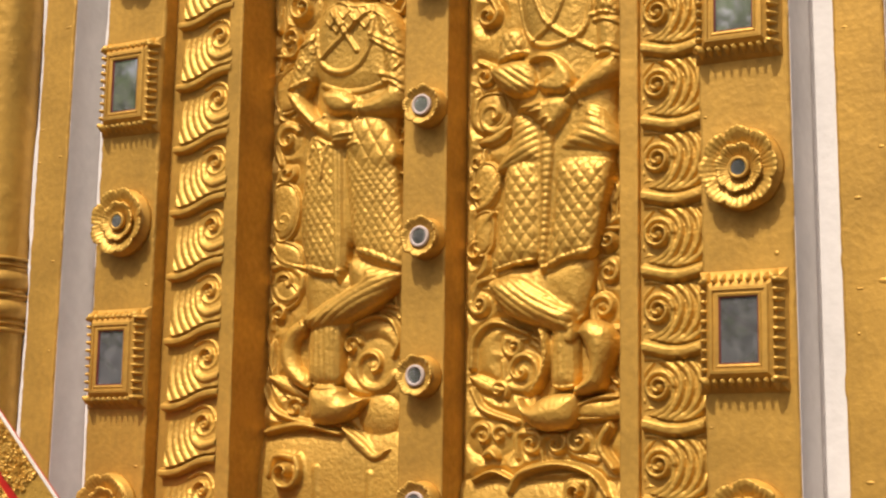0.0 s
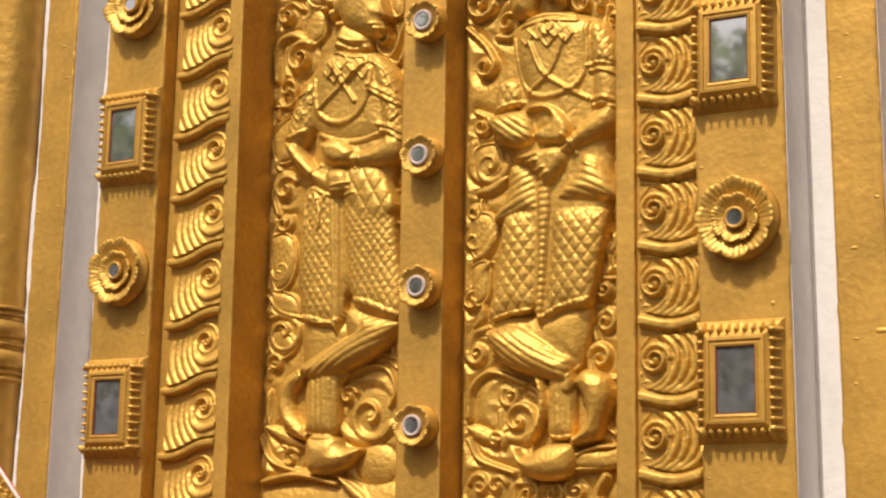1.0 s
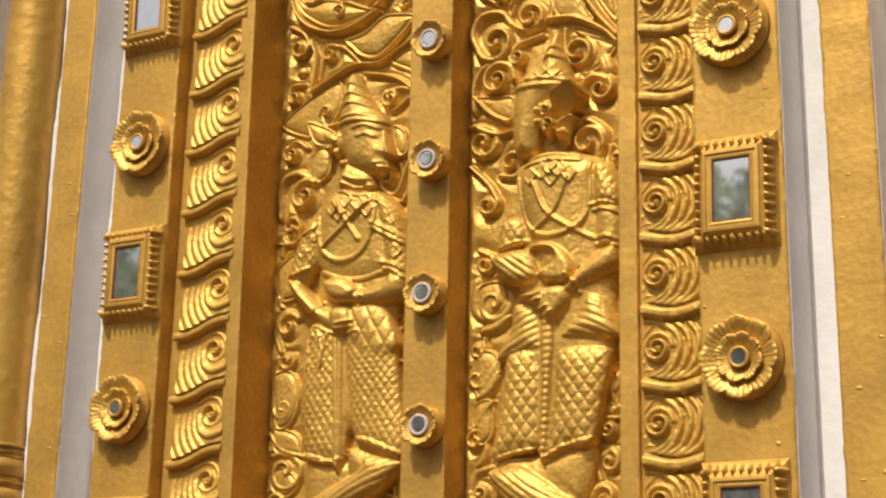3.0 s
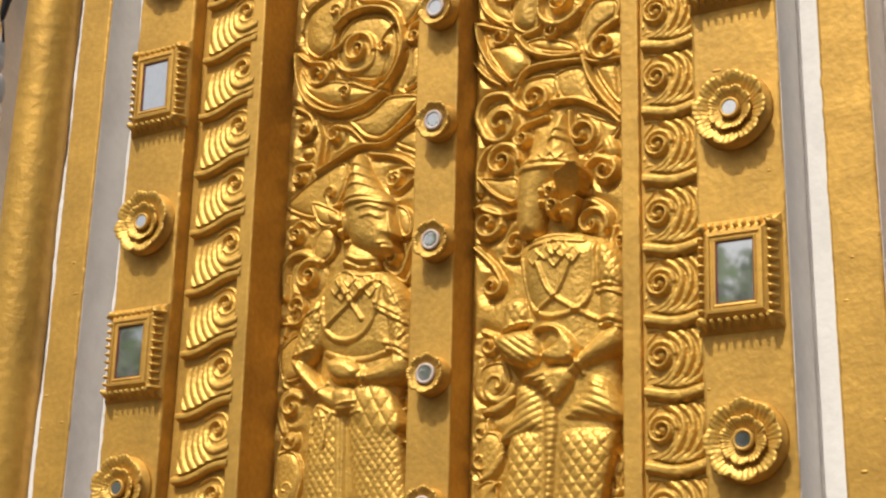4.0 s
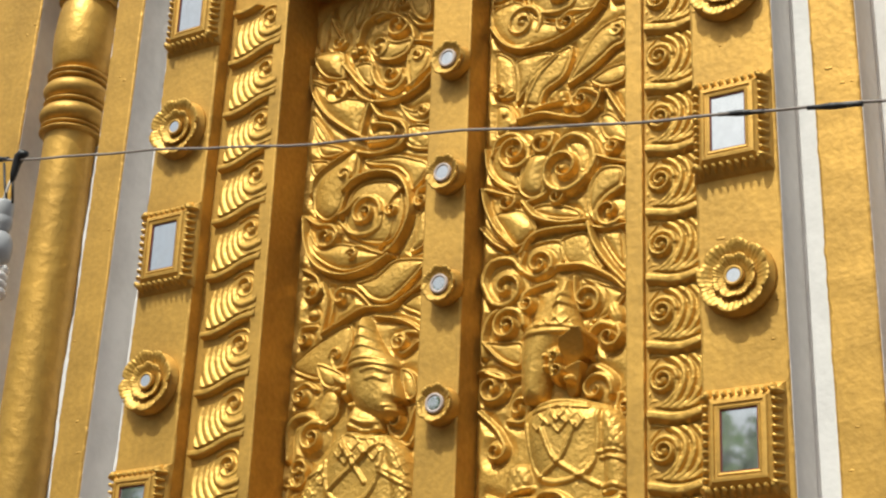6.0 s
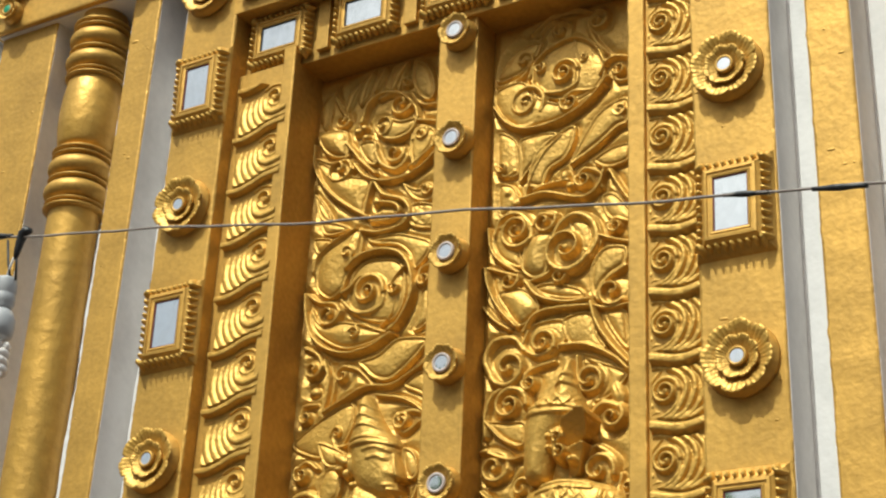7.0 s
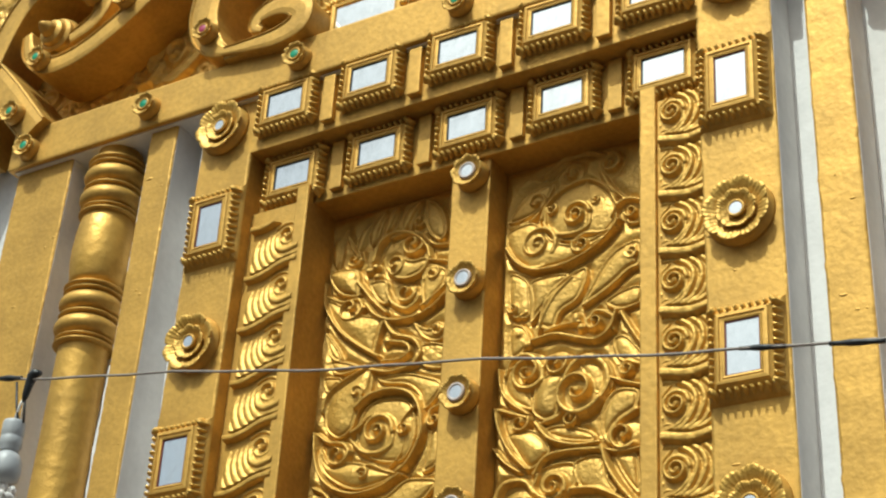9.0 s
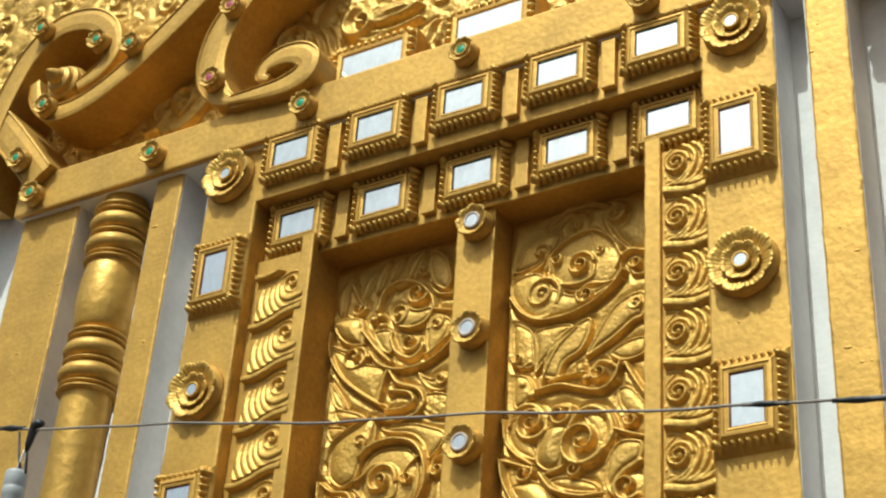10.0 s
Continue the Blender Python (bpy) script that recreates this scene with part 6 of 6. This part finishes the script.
tymp.stroke([(0.350, 6.417), (0.407, 6.334), (0.424, 6.241)], 0.022, 0.022, 0.04, taper="leaf")
tymp.stroke([(0.284, 6.176), (0.333, 6.211), (0.404, 6.205)], 0.02, 0.02, 0.05, taper="leaf")
tymp.stroke([(0.302, 6.124), (0.357, 6.160), (0.416, 6.158)], 0.02, 0.02, 0.05, taper="leaf")
tymp.stroke([(0.320, 6.076), (0.375, 6.106), (0.426, 6.118)], 0.02, 0.02, 0.05, taper="leaf")
tymp.curl(0.536, 6.344, 1, (0.685, 6.235), (0.546, 6.247), (0.463, 6.364), (0.497, 6.433), w=0.030, h=0.06, turns=1.2)
tymp.plate([(0.579, 6.346), (0.661, 6.391), (0.835, 6.357), (0.797, 6.310), (0.713, 6.298), (0.622, 6.294)], 0.045, rim=0.016, dome=0.02)
tymp.stroke([(0.653, 6.332), (0.724, 6.337), (0.788, 6.344)], 0.012, 0.012, 0.08, taper="leaf")
tymp.stroke([(0.602, 6.264), (0.718, 6.247), (0.842, 6.269)], 0.020, 0.014, 0.055)
tymp.stroke([(0.871, 6.079), (0.890, 6.191), (0.942, 6.232)], 0.03, 0.03, 0.05, taper="leaf")
tymp.stroke([(0.931, 6.087), (0.947, 6.171), (0.972, 6.204)], 0.03, 0.03, 0.05, taper="leaf")
tymp.curl(-0.433, 6.256, 1, (-0.233, 6.272), (-0.385, 6.316), (-0.490, 6.261), (-0.426, 6.177), w=0.024, h=0.05)
tymp.plate([(-0.475, 6.093), (-0.388, 6.150), (-0.261, 6.250), (-0.205, 6.237), (-0.289, 6.134), (-0.404, 6.058)], 0.05, rim=0.012, dome=0.014)
tymp.stroke([(-0.645, 6.120), (-0.549, 6.138), (-0.501, 6.233)], 0.025, 0.025, 0.05, taper="leaf")
tymp.stroke([(-0.594, 6.199), (-0.560, 6.284), (-0.456, 6.346)], 0.025, 0.025, 0.045, taper="leaf")
tymp.stroke([(-1.277, 6.244), (-1.350, 6.323), (-1.399, 6.371)], 0.03, 0.03, 0.05, taper="leaf")
tymp.stroke([(-1.199, 6.146), (-1.265, 6.241), (-1.315, 6.329)], 0.03, 0.03, 0.05, taper="leaf")
tymp.swell(0.015, 0.04)
tymp.soften(2)
tagged(tymp.mesh("gable_ground", CARVED, None, YW - 0.004), "carved gold foliage ground behind the gable bands", "carved panel", kind="structure")

# broad mirrors just above the bar
for x in (0.68, 1.24, 1.80):
    m = empty("gable_mirror", x, 0.08, 6.003)
    bm = bmesh.new()
    rings = []
    for w, h, y in ((0.205, 0.135, 0.14), (0.205, 0.135, 0.02), (0.175, 0.112, 0.0), (0.165, 0.104, -0.006), (0.150, 0.092, -0.004), (0.144, 0.086, 0.008)):
        rings.append([bm.verts.new((a * w, y, b * h)) for a, b in ((-1, -1), (1, -1), (1, 1), (-1, 1))])
    for a, b in zip(rings, rings[1:]):
        for k in range(4):
            bm.faces.new((a[k], a[(k + 1) % 4], b[(k + 1) % 4], b[k]))
    bmesh.ops.recalc_face_normals(bm, faces=bm.faces)
    part("frame", bm, GOLD, m)
    part("mirror_glass", boxes((-0.145, 0.145, 0.004, 0.01, -0.087, 0.087)), MIRROR, m, "plain mirror pane")
    for s in (-1, 1):
        bm = bmesh.new()
        for k in range(7):
            bmesh.ops.create_icosphere(bm, subdivisions=2, radius=0.018, matrix=pose(s * 0.188, 0.006, -0.11 + 0.0367 * k) @ Matrix.Diagonal((1, 1, 0.8, 1)))
        part("leaf_border", bm, CARVED, m, soft=True)
    bm = bmesh.new()
    for k in range(11):
        bmesh.ops.create_icosphere(bm, subdivisions=2, radius=0.018, matrix=pose(-0.175 + 0.035 * k, 0.006, 0.122) @ Matrix.Diagonal((0.8, 1, 1, 1)))
    part("leaf_border", bm, CARVED, m, soft=True)
    m.rotation_euler = (radians(-1.0), 0, 0)
    tagged(m, "broad mirror in a gold frame above the bar", "mirror", group="gable mirrors")


# ---- cable and lamp in front of the doorway ----
def lerp(a, b, u):
    return tuple(p + (q - p) * u for p, q in zip(a, b))


def sagging(u):
    x, y, z = lerp(A, B, u)
    return x, y, z - 0.016 * u * (1 - u)


A, B = (2.4712, -3.0, 2.6291), (3.6782, -3.0, 2.4285)
wire = empty("cable", *A)
bm = bmesh.new()
line = [sagging(u) for u in np.linspace(-1.5, 1.6, 90)]
tube(bm, [Vector(p) - Vector(A) + Vector((0, 0.0012 * math.sin(7 * i), 0.0009 * math.sin(1.7 * i) + 0.002 * math.sin(0.55 * i))) for i, p in enumerate(line)], 0.00175, 7)
part("flex", bm, CABLE, wire, soft=True)
for u0, u1, r in ((0.853, 0.896, 0.0032), (0.934, 0.982, 0.0035), (-0.06, -0.022, 0.0042)):
    bm = bmesh.new()
    pts = [Vector(sagging(u0 + (u1 - u0) * k / 8)) - Vector(A) for k in range(9)]
    tube(bm, pts, [r * (0.75 + 0.3 * math.sin(math.pi * k / 8) + 0.12 * math.sin(5 * k)) for k in range(9)], 8)
    part("tape", bm, BLACK, wire, "black insulating tape", soft=True)
tagged(wire, "thin grey cable with taped joints strung across", "cable")

lamp = empty("hanging_lamp", *A)
bm = bmesh.new()
tube(bm, [(0.012, 0, 0.006), (0.002, -0.002, 0.008), (-0.008, 0, 0.004), (-0.012, 0, -0.010), (-0.016, 0, -0.03), (-0.020, 0.002, -0.045)], [0.005, 0.009, 0.010, 0.008, 0.0065, 0.003], 8)
part("taped_knot", bm, BLACK, lamp, "black taped knot", soft=True)
for x0, x1, m in ((-0.018, -0.008, BLACK), (-0.016, -0.034, TUBE), (-0.045, -0.020, BLACK)):
    bm = bmesh.new()
    tube(bm, [(x0, 0, -0.03 if x0 > -0.04 else 0.0), ((x0 + x1) / 2 - 0.004, 0.003, -0.05), (x1, 0, -0.088)], 0.0024, 6)
    part("lead", bm, m, lamp, "short lamp lead", soft=True)
C = (-0.030, 0.0, 0.0)
part("lamp_holder", lathe(bmesh.new(), [(0.012, -0.080), (0.019, -0.083), (0.0205, -0.088), (0.0205, -0.112), (0.0195, -0.114), (0.0205, -0.116), (0.0205, -0.132), (0.016, -0.139), (0.0165, -0.142)][::-1], centre=C, seg=28), PLASTIC, lamp, "grey plastic lamp holder", soft=True)
part("ballast", lathe(bmesh.new(), [(0.010, -0.140), (0.021, -0.148), (0.0265, -0.162), (0.0275, -0.178), (0.0245, -0.196), (0.014, -0.203)][::-1], centre=C, seg=28), PLASTIC, lamp, "pale bulbous ballast housing", soft=True)
bm = bmesh.new()
tube(bm, [(C[0] + 0.021 * math.cos(a), 0.021 * math.sin(a), -0.215 - 0.0023 * a) for a in np.linspace(0, 8 * math.pi, 90)], 0.0066, 8)
tube(bm, [(C[0], 0, -0.2), (C[0], 0.004, -0.215)], 0.010, 8)
part("spiral_tube", bm, TUBE, lamp, "white spiral fluorescent tube", soft=True)
lamp.scale = (0.755, 0.755, 0.755)
tagged(lamp, "spiral energy-saving lamp hanging from the cable", "lamp")

# ---- end of a stair parapet, white edged, with gilt flakes on red ----
rail = empty("stair_parapet", 0.45, -0.6, 0)
def para(u, v):
    """u along the sloping edge from its top, v down from it, both in metres."""
    d = Vector((0.700, -0.714))
    n = Vector((-0.714, -0.700))
    return Vector((-0.345, 1.955)) + d * (u - 0.20) + n * v
def slab(u0, u1, v0, v1, y0, y1):
    bm = bmesh.new()
    q = [para(u0, v0), para(u1, v0), para(u1, v1), para(u0, v1)]
    f = [bm.verts.new((p.x, y0, p.y)) for p in q]
    b = [bm.verts.new((p.x, y1, p.y)) for p in q]
    bm.faces.new(f)
    bm.faces.new(b[::-1])
    for k in range(4):
        bm.faces.new((f[k], b[k], b[(k + 1) % 4], f[(k + 1) % 4]))
    bmesh.ops.recalc_face_normals(bm, faces=bm.faces)
    return bm
part("white_edge", slab(-0.1, 2.75, -0.010, -0.003, -0.061, -0.054), WHITE, rail, "white limewashed edge")
part("body", slab(-0.1, 2.72, -0.006, 0.62, -0.055, -0.042), RED, rail, "red lacquered face")
for v0, v1 in ((-0.003, 0.105), (0.135, 0.22), (0.25, 0.35)):
    part("gilt_band", slab(-0.1, 2.7, v0, v1, -0.058, -0.05), CARVED, rail, "gilt band")
rng = random.Random(3)
bm = bmesh.new()
for v0, v1 in ((0.0, 0.102), (0.138, 0.216), (0.255, 0.345)):
    for k in range(int(2600 * (v1 - v0) / 0.1)):
        u = rng.uniform(0.08, 0.55)
        p = para(u, rng.uniform(v0, v1))
        bmesh.ops.create_cone(bm, cap_ends=True, segments=5, radius1=rng.uniform(0.004, 0.008), radius2=0.002, depth=0.006,
                              matrix=Matrix.Translation((p.x, -0.060, p.y)) @ Euler((radians(90) + rng.gauss(0, 0.5), rng.gauss(0, 0.5), rng.uniform(0, 6))).to_matrix().to_4x4()) if k < 900 else None
part("gilt_crust", bm, CARVED, rail, "bands of glittering gilt flakes")
tagged(rail, "sloping stair parapet with white edge and gilt bands", "parapet")

# ---- behind the camera: trees and a plain wall, seen in the mirrors ----
tagged(part("wall_south", boxes((-70, 40, -38.4, -38, 0, 8.2)), WALLGREY), "plain grey rendered wall closing the courtyard", "wall", kind="structure")


def tree(x, y, height, spread, seed):
    rng = random.Random(seed)
    t = empty("tree", x, y, 0)
    bm = bmesh.new()
    top = height * 0.5
    tube(bm, [(0, 0, 0), (0.1, 0.05, top * 0.35), (-0.05, 0.1, top * 0.7), (0.15, 0, top)], [0.34, 0.26, 0.21, 0.14], 9)
    tips = []
    for k in range(9):
        a = k * 2.4 + rng.uniform(-0.3, 0.3)
        z0 = top * rng.uniform(0.55, 1.0)
        r = spread * rng.uniform(0.45, 0.9)
        end = Vector((r * math.cos(a), r * math.sin(a), z0 + height * rng.uniform(0.14, 0.42)))
        mid = Vector((0.05, 0.05, z0)).lerp(end, 0.5) + Vector((0, 0, -0.25))
        tube(bm, [(0.05, 0.05, z0), mid, end], [0.13, 0.08, 0.03], 6)
        tips += [end, mid.lerp(end, 0.6)]
    tips += [Vector((rng.uniform(-1, 1), rng.uniform(-1, 1), height * rng.uniform(0.75, 0.95))) for _ in range(4)]
    part("trunk", bm, BARK, t, soft=True)
    n = 9000
    at = np.array([tips[rng.randrange(len(tips))] for _ in range(n)])
    rs = np.random.RandomState(seed)
    c = at + rs.normal(0, 1, (n, 3)) * np.array((spread * 0.2, spread * 0.2, height * 0.065))
    a, b = rs.normal(0, 1, (n, 3)), rs.normal(0, 1, (n, 3))
    a /= np.linalg.norm(a, axis=1)[:, None]
    b -= a * (a * b).sum(1)[:, None]
    b /= np.linalg.norm(b, axis=1)[:, None]
    s = rs.uniform(0.14, 0.34, (n, 1))
    V = np.stack([c - a * s, c + b * s * 0.45, c + a * s, c - b * s * 0.45], 1).reshape(-1, 3)
    me = bpy.data.meshes.new("crown")
    me.from_pydata(V.tolist(), [], np.arange(4 * n).reshape(-1, 4).tolist())
    me.materials.append(LEAF)
    crown = new("crown", me)
    crown.parent = t
    return tagged(t, "broad leafy tree across the courtyard", "tree", group="trees across the courtyard")


for i, (x, y, h, s) in enumerate(((-6.5, -27, 12.6, 4.6), (-12.5, -29, 14.0, 4.8), (-19, -28, 14.0, 5.0), (-26, -27, 14.6, 5.2), (-33, -28, 14.5, 5.2), (0.5, -31, 12.0, 4.4))):
    tree(x, y, h, s, 20 + i)
